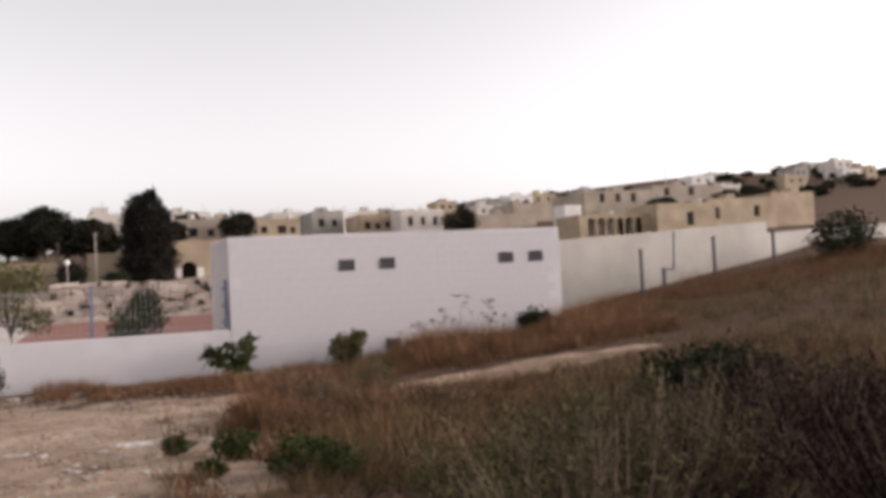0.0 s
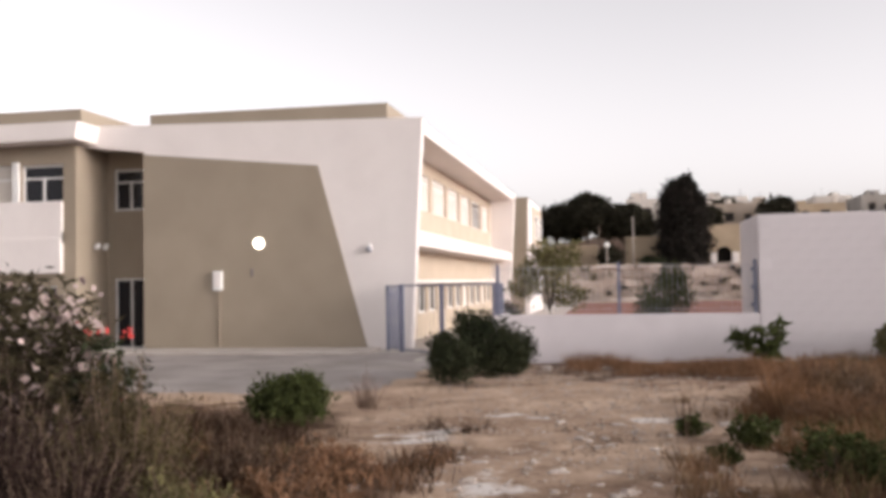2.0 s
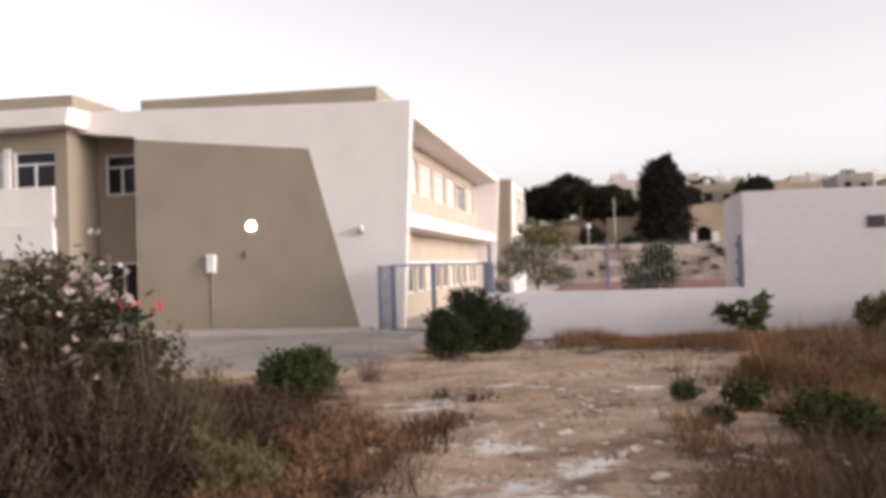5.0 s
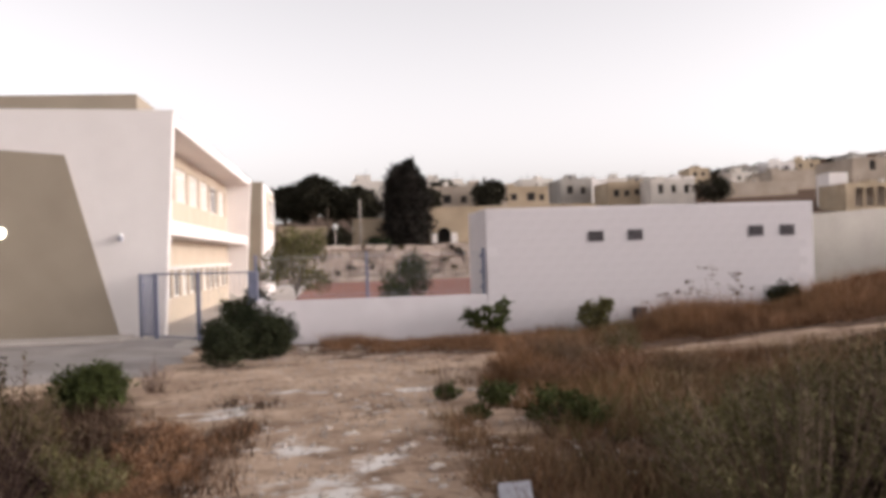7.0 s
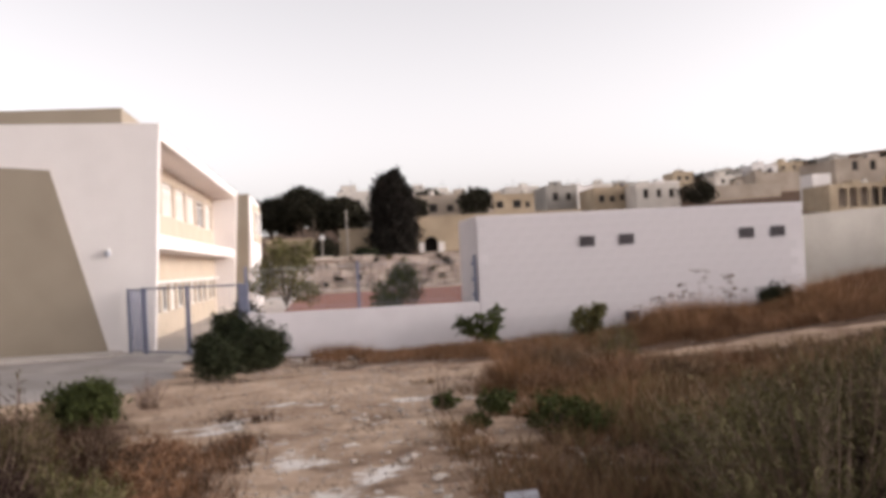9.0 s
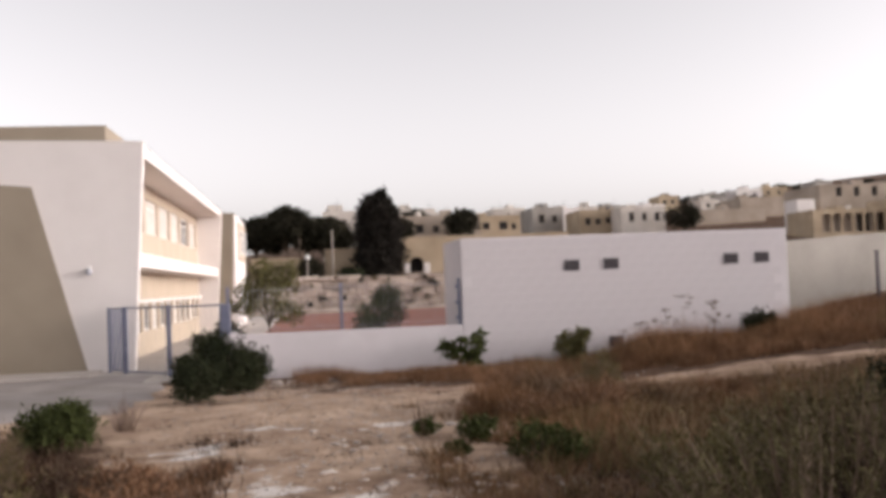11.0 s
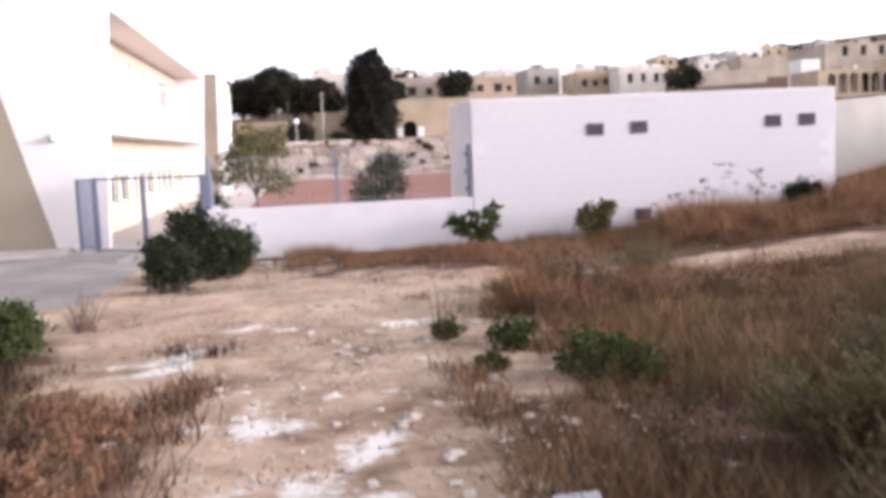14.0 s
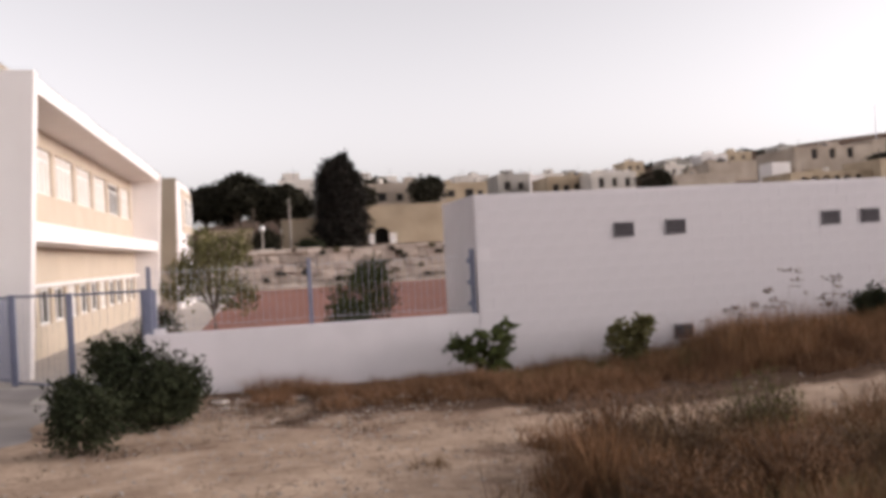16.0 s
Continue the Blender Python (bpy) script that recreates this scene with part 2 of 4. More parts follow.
def wall_with_openings(bm, u0, u1, z0, z1, d0, d1, holes, axis="x"):
    """One connected wall along axis from u0 to u1, between depths d0 and d1, with rectangular holes (u, z, u, z) through it."""
    us = sorted({u0, u1, *[h[0] for h in holes], *[h[2] for h in holes]})
    zs = sorted({z0, z1, *[h[1] for h in holes], *[h[3] for h in holes]})

    def solid(i, j):
        if not (0 <= i < len(us) - 1 and 0 <= j < len(zs) - 1):
            return False
        cu, cz = (us[i] + us[i + 1]) / 2, (zs[j] + zs[j + 1]) / 2
        return not any(h[0] < cu < h[2] and h[1] < cz < h[3] for h in holes)

    grid = {}

    def v(i, j, d):
        if (i, j, d) not in grid:
            dd = (d0, d1)[d]
            grid[i, j, d] = bm.verts.new((us[i], dd, zs[j]) if axis == "x" else (dd, us[i], zs[j]))
        return grid[i, j, d]

    made = []
    for i in range(len(us) - 1):
        for j in range(len(zs) - 1):
            if not solid(i, j):
                continue
            for d in (0, 1):
                made.append(bm.faces.new((v(i, j, d), v(i + 1, j, d), v(i + 1, j + 1, d), v(i, j + 1, d))))
            for di, dj, p, q in ((-1, 0, (i, j), (i, j + 1)), (1, 0, (i + 1, j), (i + 1, j + 1)), (0, -1, (i, j), (i + 1, j)), (0, 1, (i, j + 1), (i + 1, j + 1))):
                if not solid(i + di, j + dj):
                    made.append(bm.faces.new((v(*p, 0), v(*q, 0), v(*q, 1), v(*p, 1))))
    bmesh.ops.recalc_face_normals(bm, faces=made)
    return bm


def height(x, y):
    """The lie of the land: level by the school, rising to the fields beside it and up the town hill behind."""
    z = 0.0
    if x > 10.5:
        s = min(x - 10.5, 28)
        z += (0.07 * s * min(1.0, s / 4) + 0.055 * max(0.0, s - 8.5)) * max(0.0, min(1.0, (60 - y) / 20))
    z += 0.12 * noise.noise((x * 0.11, y * 0.11, 3.0)) * (0.3 if y > -7 and x < 21 else 1.0)
    if y > 57:
        far = y
        y = min(y, 255.0)
        z -= 0.02 * (far - y)
        z += 2.9 + 0.088 * (y - 57) * (0.5 + 0.5 * min(1.0, max(0.0, (x + 20) / 60)))
        z += max(0.0, min(1.0, (x - 60) / 170)) * 0.075 * (y - 57)
        z += 1.5 * noise.noise((x * 0.012, y * 0.012, 9.0)) * min(1.0, (y - 57) / 60)
    return z


def seg_dist(p, a, b):
    ax, ay = a
    bx, by = b
    t = max(0, min(1, ((p[0] - ax) * (bx - ax) + (p[1] - ay) * (by - ay)) / ((bx - ax) ** 2 + (by - ay) ** 2)))
    return math.hypot(p[0] - ax - t * (bx - ax), p[1] - ay - t * (by - ay))


def bareness(x, y):
    """How worn the ground is: 1 on the track, 0 in the weeds."""
    lines = [((6.2, -34), (5.54, -20.24), 0.8), ((5.54, -20.24), (5.37, -14.06), 1.35), ((5.37, -14.06), (4.84, -10.50), 2.8), ((1.84, -10.50), (7.86, -9.50), 2.1),
             ((7.87, -9.20), (15.86, -9.60), 0.95), ((15.86, -9.60), (17.8, -9.5), 0.4), ((7.2, -13.0), (7.6, -17.0), 0.5), ((-12, -6), (2, -8), 3.5)]
    return max(max(0.0, min(0.5 if y < -21 else 0.6 if y < -14 else 0.82, 1.2 - seg_dist((x, y), a, b) / w * 0.65)) for a, b, w in lines)


def chalkiness(x, y):
    spots = [(5.25, -19.83, 1.4), (6.02, -21.17, 1.4), (5.00, -17.56, 1.0), (5.88, -18.39, 0.9), (5.2, -22.6, 0.6), (6.7, -13.4, 0.8), (3.75, -15.09, 1.1), (4.79, -13.03, 0.9), (6.9, -22.2, 0.5), (4.32, -21.27, 0.7)]
    return max(0.58 * math.exp(-((x - a) ** 2 + (y - b) ** 2) / (r * r)) for a, b, r in spots)


# ---- ground ----
def build_ground():
    xs = sorted(set([-1500, -800, -400, -200, -120, -80, -60, -45, -35] + [-28 + 1.0 * i for i in range(30)] + [2 + 0.3 * i for i in range(38)] + [13.5 + 0.7 * i for i in range(40)]
                    + [42 + 4 * i for i in range(30)] + [165, 190, 220, 260, 320, 400, 600, 900, 1500]))
    ys = sorted(set([-1500, -600, -200, -100, -60, -45, -38] + [-34 + 0.3 * i for i in range(90)] + [-6.8 + 0.9 * i for i in range(70)] + [56.7, 57.0]
                    + [58 + 4 * i for i in range(50)] + [265, 300, 360, 450, 600, 900, 1500]))
    nx = len(xs)
    verts = [(x, y, height(x, y) + (0.035 * noise.noise((x * 1.3, y * 1.3, 0)) if -35 < y < -4 and -10 < x < 40 else 0)) for y in ys for x in xs]
    faces = [(j * nx + i, j * nx + i + 1, (j + 1) * nx + i + 1, (j + 1) * nx + i) for j in range(len(ys) - 1) for i in range(nx - 1)]
    ob = raw("ground", verts, faces, ground_material(), smooth=True)
    tagged(ob, "stony brown field with a worn pale dirt track", "ground", kind="structure")
    for key, fn in (("bare", bareness), ("chalk", chalkiness)):
        at = ob.data.attributes.new(key, "FLOAT", "POINT")
        at.data.foreach_set("value", [fn(v[0], v[1]) if -40 < v[1] < 0 and -30 < v[0] < 40 else 0.0 for v in verts])
    return ob


build_ground()


def sheet(name, x0, y0, x1, y1, lift, mat, label, category, n=24, fade=0.0):
    """A thin made surface laid over the ground."""
    verts, faces = [], []
    for j in range(n + 1):
        for i in range(n + 1):
            x, y = x0 + (x1 - x0) * i / n, y0 + (y1 - y0) * j / n
            e = min(x - x0, x1 - x, y - y0, y1 - y) / fade + 0.6 * noise.noise((x * 0.5, y * 0.5, 7.0)) if fade else 1.0
            verts.append((x, y, height(x, y) + (lift if e > 1 else -0.12 + (lift + 0.12) * max(0.0, e))))
    for j in range(n):
        for i in range(n):
            faces.append((j * (n + 1) + i, j * (n + 1) + i + 1, (j + 1) * (n + 1) + i + 1, (j + 1) * (n + 1) + i))
    return tagged(raw(name, verts, faces, mat, smooth=True), label, category, kind="structure")


sheet("driveway", -24, -10.5, 2.6, 1.1, 0.035, M_ASPH, "worn grey tarmac driveway leading to the gate", "driveway", 60, 1.3)
sheet("school_yard", -1.0, -3.0, 9.5, 56, 0.03, M_CONC, "pale concrete school yard", "yard")
sheet("sports_court", 3.0, 6.5, 40, 55.5, 0.06, M_RED, "red sports court surface in the yard", "sports court")
kerb = part("pavement", block(-13, -0.55, -0.2, -0.9, 1.19, 0.12, 0.03), M_CONC)
tagged(kerb, "pale concrete pavement strip along the school wall", "pavement", kind="structure")


# ---- school ----
def window(parent, x0, z0, x1, z1, y, panes=2, axis="x", fanlight=0.28, blind=False, depth=0.1, facing=-1):
    """A white framed window as a part, with its frame, mullions and panes; along x at depth y, or along y at depth x."""
    def put(bm, a0, c0, a1, c1, d0, d1):
        if axis == "x":
            return slab(bm, a0, y + d0, c0, a1, y + d1, c1)
        return slab(bm, y + d0, a0, c0, y + d1, a1, c1)
    f = 0.07
    d0, d1 = (0.0, depth) if facing < 0 else (-depth, 0.0)
    zt = z1 - f - fanlight * (z1 - z0) if fanlight else z1 - f
    w = (x1 - x0 - 2 * f) / panes
    holes = [(x0 + f + i * w + (f / 2 if i else 0), z0 + f, x0 + f + (i + 1) * w - (f / 2 if i < panes - 1 else 0), zt) for i in range(panes)]
    if fanlight:
        holes.append((x0 + f, zt + f * 0.8, x1 - f, z1 - f))
    fr = wall_with_openings(bmesh.new(), x0, x1, z0, z1, y + d0, y + d1, holes, axis)
    ob = part("window", fr, M_FRAME, parent)
    m = (d0 + d1) / 2
    for i in range(panes):
        g = bmesh.new()
        put(g, x0 + f + i * w, z0 + f, x0 + f + (i + 1) * w, zt, m - 0.01, m + 0.01)
        part("pane", g, M_BLIND if blind else M_GLASS, ob)
    if fanlight:
        g = bmesh.new()
        put(g, x0 + f, zt + f * 0.8, x1 - f, z1 - f, m - 0.01, m + 0.01)
        part("pane", g, M_BLIND if blind else M_GLASS, ob)
    return ob


def build_school():
    s = thing("school_building", "white, cream and taupe two-storey modern school with slanted end frames", "building", at=(0.16, 0, 0))
    s.scale = (0.937, 1.0, 0.98)
    # front wall, its end leaning outwards, with the taupe trapezoid let into it
    part("front_wall", prism([(-9.42, -0.2), (-0.14, -0.2), (0.33, 7.24), (-12.2, 7.48), (-12.2, 6.86), (-9.42, 6.53)], 1.2, 1.62), M_WHITE, s, "white rendered wall with a leaning end")
    part("grey_panel", prism([(-9.44, -0.2), (-1.5, -0.2), (-3.2, 5.86), (-9.44, 6.45)], 1.17, 1.3), M_TAUPE, s, "taupe trapezoid panel")
    # flank: inner wall with windows, roof slab, balcony band, end fin
    upper = [(3.2 + 3.42 * i, 4.9, 6.15 + 3.42 * i, 6.3) for i in range(7)]
    lower = [(3.0 + 2.02 * i, 0.95, 4.55 + 2.02 * i, 2.02) for i in range(12)]
    flank = wall_with_openings(bmesh.new(), 1.62, 27.2, -0.2, 6.82, -1.5, -1.2, upper + lower, "y")
    part("flank_wall", flank, M_CREAM, s, "cream wall behind the gallery")
    for i, (a, b, c, d) in enumerate(upper):
        window(s, a, b, c, d, -1.3, 4, "y", blind=i not in (0, 5), facing=1, fanlight=0.2)
    for i, (a, b, c, d) in enumerate(lower):
        window(s, a, b, c, d, -1.3, 2, "y", fanlight=0, blind=i % 3 == 1, facing=1)
    part("sun_ledge", block(-1.2, 1.62, 2.08, -0.98, 27.2, 2.19, 0.01), M_FRAME, s, "white ledge above the ground-floor windows")
    part("roof_slab", block(-12.0, 1.62, 6.83, 0.22, 27.6, 7.21), M_WHITE, s)
    part("gallery_band", block(-1.2, 1.63, 3.28, 0.02, 27.2, 3.76, 0.015), M_WHITE, s, "white gallery edge")
    part("end_fin", prism([(-1.2, -0.2), (-0.14, -0.2), (0.33, 7.2), (-1.2, 7.2)], 27.2, 27.62), M_WHITE, s, "white leaning end fin")
    part("roof_parapet", block(-9.5, 1.75, 7.2, -0.95, 26.5, 7.86, 0.02), M_TAUPE, s, "taupe roof parapet")
    # body behind
    body = wall_with_openings(bmesh.new(), -12.3, -9.42, -0.2, 6.83, 2.75, 3.05, [(-11.45, 4.77, -10.20, 6.2), (-11.45, -0.00, -10.20, 2.42)], "x")
    part("recess_wall", body, M_TAUPE, s, "taupe recessed wall")
    part("recess_cheek", block(-9.44, 1.63, -0.2, -9.14, 2.74, 6.82), M_TAUPE, s)
    part("rear_wall", block(-12.3, 26.9, -0.2, -1.51, 27.19, 6.82), M_TAUPE, s)
    window(s, -11.45, 4.77, -10.20, 6.2, 2.8, 2)
    d = window(s, -11.45, -0.00, -10.20, 2.42, 2.8, 2, fanlight=0)
    d.name = "glazed_door"
    part("recess_roof", block(-12.28, 1.62, 6.65, -11.98, 8, 7.44), M_WHITE, s)
    # link to the far block
    part("second_block", block(-12, 31.5, -0.2, 0.72, 41.0, 7.3, 0.02), M_WHITE, s, "white second classroom block")
    part("second_block_end", prism([(-2.4, -0.2), (0.4, -0.2), (0.74, 7.34), (-2.4, 7.34)], 31.2, 31.49), M_TAUPE, s, "taupe leaning end wall")
    part("link_wall", block(-9, 27.62, -0.2, -1.6, 31.2, 6.6), M_TAUPE, s)
    part("second_recess", block(0.5, 34.0, 4.4, 0.78, 40.8, 7.0, 0.02), M_CREAM, s)
    for z0, z1 in ((4.9, 6.5), (1.0, 2.4)):
        for i in range(3):
            window(s, 35.5 + 1.75 * i, z0, 37.0 + 1.75 * i, z1, 0.84, 2, "y", blind=i == 1, facing=1)
    return s


def build_wing():
    s = thing("school_wing", "taupe and white two-storey school wing with ribbon windows", "building", at=(0.7, 0, 0))
    s.scale = (0.937, 1.0, 0.98)
    ups = [(-14.35, 4.77, -12.77, 6.2), (-16.25, 4.73, -14.73, 6.2), (-18.4, 4.69, -16.84, 6.2), (-20.4, 4.65, -18.90, 6.2), (-22.4, 4.61, -20.96, 6.2)]
    downs = [(-14.2, 0.69, -13.03, 2.2), (-16.4, 0.65, -14.99, 2.2), (-18.6, 0.60, -17.36, 2.2), (-21.0, 0.55, -19.62, 2.2)]
    w = wall_with_openings(bmesh.new(), -30, -12.3, -0.2, 6.84, 0.8, 1.1, ups + downs, "x")
    part("wing_wall", w, M_TAUPE, s)
    part("wing_cheek", block(-12.6, 1.1, -0.2, -12.3, 3.05, 6.84), M_TAUPE, s)
    part("wing_side", block(-30, 1.1, -0.2, -29.7, 14, 6.84), M_TAUPE, s)
    part("wing_rear", block(-30, 14, -0.2, -12.3, 14.3, 6.84), M_TAUPE, s)
    part("spandrel_band", block(-30, 0.68, 3.77, -12.77, 0.8, 4.98, 0.01), M_WHITE, s, "white spandrel band")
    part("awning_band", block(-30, 0.6, 2.61, -12.77, 0.8, 3.78, 0.01), M_WHITE, s, "white lower band")
    part("shadow_rail", block(-30, 0.7, 3.57, -12.77, 0.8, 3.98), M_VENT, s, "dark rail between the bands")
    for i, (a, b, c, d) in enumerate(ups):
        window(s, a, b, c, d, 0.9, 2, blind=i > 0)
    for a, b, c, d in downs:
        window(s, a, b, c, d, 0.9, 2, fanlight=0)
    part("column", block(-14.65, 0.7, 4.74, -14.42, 0.8, 6.3), M_FRAME, s, "white mullion post")
    part("column", block(-16.7, 0.7, 4.70, -16.38, 0.8, 6.3), M_FRAME, s, "white mullion post")
    part("roof_fascia", prism([(-30, 6.7), (-11.75, 6.86), (-11.62, 7.42), (-30, 7.35)], -0.15, 1.18), M_WHITE, s, "white roof fascia")
    part("wing_roof", block(-30, 1.18, 6.64, -12.31, 14.3, 7.3), M_WHITE, s)
    part("wing_parapet", block(-30, 0.7, 7.15, -12.00, 8, 7.98, 0.02), M_TAUPE, s, "taupe roof parapet")
    return s


build_school()
build_wing()


def bulkhead_lamp(x, y, z):
    t = thing("wall_lamp", "round lit bulkhead lamp on the taupe wall", "lamp", at=(x, y, z))
    bm = bmesh.new()
    bmesh.ops.create_cone(bm, cap_ends=True, segments=28, radius1=0.19, radius2=0.17, depth=0.06, matrix=Matrix.Translation((0, -0.03, 0)) @ Matrix.Rotation(radians(90), 4, "X"))
    part("base", bm, M_FRAME, t)
    bm = bmesh.new()
    bmesh.ops.create_uvsphere(bm, u_segments=24, v_segments=12, radius=0.155, matrix=Matrix.Translation((0, -0.06, 0)) @ Matrix.Diagonal((1, 0.4, 1, 1)))
    part("diffuser", bm, M_LAMP, t, "glowing opal diffuser")


bulkhead_lamp(-4.78, 1.168, 3.37)


def meter_box(x, y, z):
    t = thing("meter_box", "white meter box with a conduit on the taupe wall", "meter box", at=(x, y, z))
    part("case", block(-0.15, -0.14, -0.3, 0.15, 0, 0.3, 0.015), M_FRAME, t)
    part("cover", block(-0.11, -0.155, -0.2, 0.11, -0.14, 0.24, 0.005), M_WHITE, t)
    part("conduit", bar(bmesh.new(), (0.02, -0.04, -0.3), (0.02, -0.04, -z + 0.1), 0.06), M_TAUPE, t, "taupe painted conduit")


meter_box(-6.13, 1.168, 2.22)


def cctv(x, y, z, facing=0):
    t = thing("security_camera", "small white security camera on the wall", "camera", at=(x, y, z))
    t.rotation_euler[2] = facing
    part("mount", block(-0.05, -0.12, -0.03, 0.05, 0, 0.1, 0.01), M_FRAME, t)
    bm = bmesh.new()
    bmesh.ops.create_uvsphere(bm, u_segments=16, v_segments=10, radius=0.1, matrix=Matrix.Translation((0, -0.14, -0.06)))
    part("dome", bm, M_GALV, t)


cctv(-1.2, 1.198, 3.16)
cctv(-9.12, 2.748, 3.48)


def floodlight(x, y, z):
    t = thing("floodlight", "white twin floodlight on the wing wall", "lamp", at=(x, y, z))
    part("bracket", block(0, -0.03, -0.03, 0.16, 0.03, 0.03, 0.005), M_FRAME, t)
    for dy in (-0.2, 0.3):
        bm = block(-0.05, -0.07, -0.1, 0.05, 0.07, 0.1, 0.02)
        bmesh.ops.transform(bm, matrix=pose(0.24, dy, 0.0, 0, 25, 0), verts=bm.verts)
        part("head", bm, M_FRAME, t)
    part("arm", block(0.14, -0.22, -0.012, 0.164, 0.32, 0.012), M_FRAME, t)


floodlight(-10.825, 1.9, 3.43)

switch = part("door_intercom", block(-5.05, 1.12, 2.34, -4.99, 1.169, 2.58, 0.01), M_VENT)
tagged(switch, "small dark intercom on the taupe wall", "intercom")


# ---- gate ----
def gate_leaf(name, label, a, b, z0, z1, bars, post_w=0.1, post_b=True, bar_w=0.012):
    t = thing(name, label, "gate", "school gate", at=(a[0], a[1], 0))
    v = Vector((b[0] - a[0], b[1] - a[1], 0))
    part("post", block(-post_w / 2, -post_w / 2, -0.05, post_w / 2, post_w / 2, z1, 0.008), M_STEEL, t)
    if post_b:
        part("post", slab(bmesh.new(), v.x - post_w / 2, v.y - post_w / 2, -0.05, v.x + post_w / 2, v.y + post_w / 2, z1, 0.008), M_STEEL, t)
    u = v.normalized()
    for z in (z0, z1 - 0.04):
        part("rail", bar(bmesh.new(), u * post_w * 0.45 + Vector((0, 0, z)), v - u * post_w * 0.45 + Vector((0, 0, z)), 0.05, 4), M_STEEL, t)
    for i in range(1, bars):
        p = v * (i / bars)
        part("bar", bar(bmesh.new(), p + Vector((0, 0, z0)), p + Vector((0, 0, z1 - 0.05)), bar_w, 4), M_STEEL, t)
    return t


gate_leaf("gate_side_panel", "narrow blue-grey steel side panel with close bars", (-0.64, 1.0), (-0.09, 0.38), 0.12, 2.0, 26, 0.08, False, 0.012)
gate_leaf("gate_leaf", "blue-grey steel gate leaf with slim bars", (-0.05, 0.34), (1.42, -1.1), 0.1, 2.02, 10, 0.13, False, 0.005)
gate_leaf("gate_leaf", "blue-grey steel gate leaf with slim bars", (1.42, -1.1), (2.92, -1.28), 0.1, 2.02, 10, 0.12, True, 0.005)
part_post = part("gate_pillar", block(2.9, -1.42, -0.1, 3.16, -1.16, 2.0, 0.01), M_STEEL)
tagged(part_post, "broad blue-grey steel gate pillar", "gate pillar")

# ---- low boundary wall, fence and utility building ----
lw = part("boundary_wall", block(3.36, -3.3, -0.3, 9.54, -3.08, 1.2, 0.012), M_LILAC)
tagged(lw, "low whitewashed boundary wall under the fence", "wall", kind="structure")
lw2 = part("boundary_wall_return", block(3.14, -3.28, -0.3, 3.358, -1.44, 1.19, 0.012), M_LILAC)
tagged(lw2, "short whitewashed wall beside the gate", "wall", kind="structure")


def fence_bay(x0, x1, y, z0, z1):
    t = thing("fence_bay", "galvanised vertical-bar fence bay on the low wall", "fence", "fence on the low wall", at=(x0, y, z0))
    h = z1 - z0
    part("post", block(-0.04, -0.04, 0, 0.04, 0.04, h, 0.006), M_STEEL, t, "blue-grey steel post")
    for z in (0.12, h - 0.12):
        part("rail", block(0.04, -0.01, z - 0.004, x1 - x0 - 0.04, 0.01, z + 0.004), M_GALV, t)
    n = int((x1 - x0) / 0.125)
    me = None
    for i in range(1, n):
        if me is None:
            ob = part("bar", bar(bmesh.new(), (0, 0, 0.05), (0, 0, h - 0.03), 0.006, 5), M_GALV, t)
            me = ob.data
        else:
            ob = new("bar", me)
            ob.parent = t
        ob.location = ((x1 - x0) * i / n, 0, 0)
    return t


fence_bay(3.26, 6.25, -3.19, 1.2, 2.47)
fence_bay(6.25, 9.44, -3.19, 1.2, 2.47)
fp = thing("fence_end_post", "dark blue steel fence post with hinge lugs", "fence post", at=(9.47, -3.19, 1.2))
part("post", block(-0.045, -0.045, 0, 0.045, 0.045, 1.28, 0.006), M_STEEL, fp)
for z in (0.2, 0.62, 1.05):
    part("lug", block(-0.1, -0.05, z - 0.05, -0.046, 0.05, z + 0.05, 0.01), M_STEEL, fp)


def louvre(x, z, w, h, y):
    t = thing("wall_vent", "grey louvred vent in the whitewashed wall", "vent", "utility building vents", at=(x, y, z))
    part("backing", block(-w / 2, -0.004, -h / 2, w / 2, 0.05, h / 2), M_DARK, t)
    fr = bmesh.new()
    for a, b, c, d in ((-w / 2, -h / 2, w / 2, -h / 2 + 0.025), (-w / 2, h / 2 - 0.025, w / 2, h / 2), (-w / 2, -h / 2, -w / 2 + 0.025, h / 2), (w / 2 - 0.025, -h / 2, w / 2, h / 2)):
        slab(fr, a, -0.02, b, c, 0.0, d)
    part("frame", fr, M_VENT, t)
    for i in range(4):
        s = block(-w / 2 + 0.025, -0.008, -0.028, w / 2 - 0.025, 0.004, 0.028)
        zz = -h / 2 + 0.05 + i * (h - 0.1) / 3
        bmesh.ops.transform(s, matrix=pose(0, -0.012, zz, 35), verts=s.verts)
        part("slat", s, M_VENT, t)


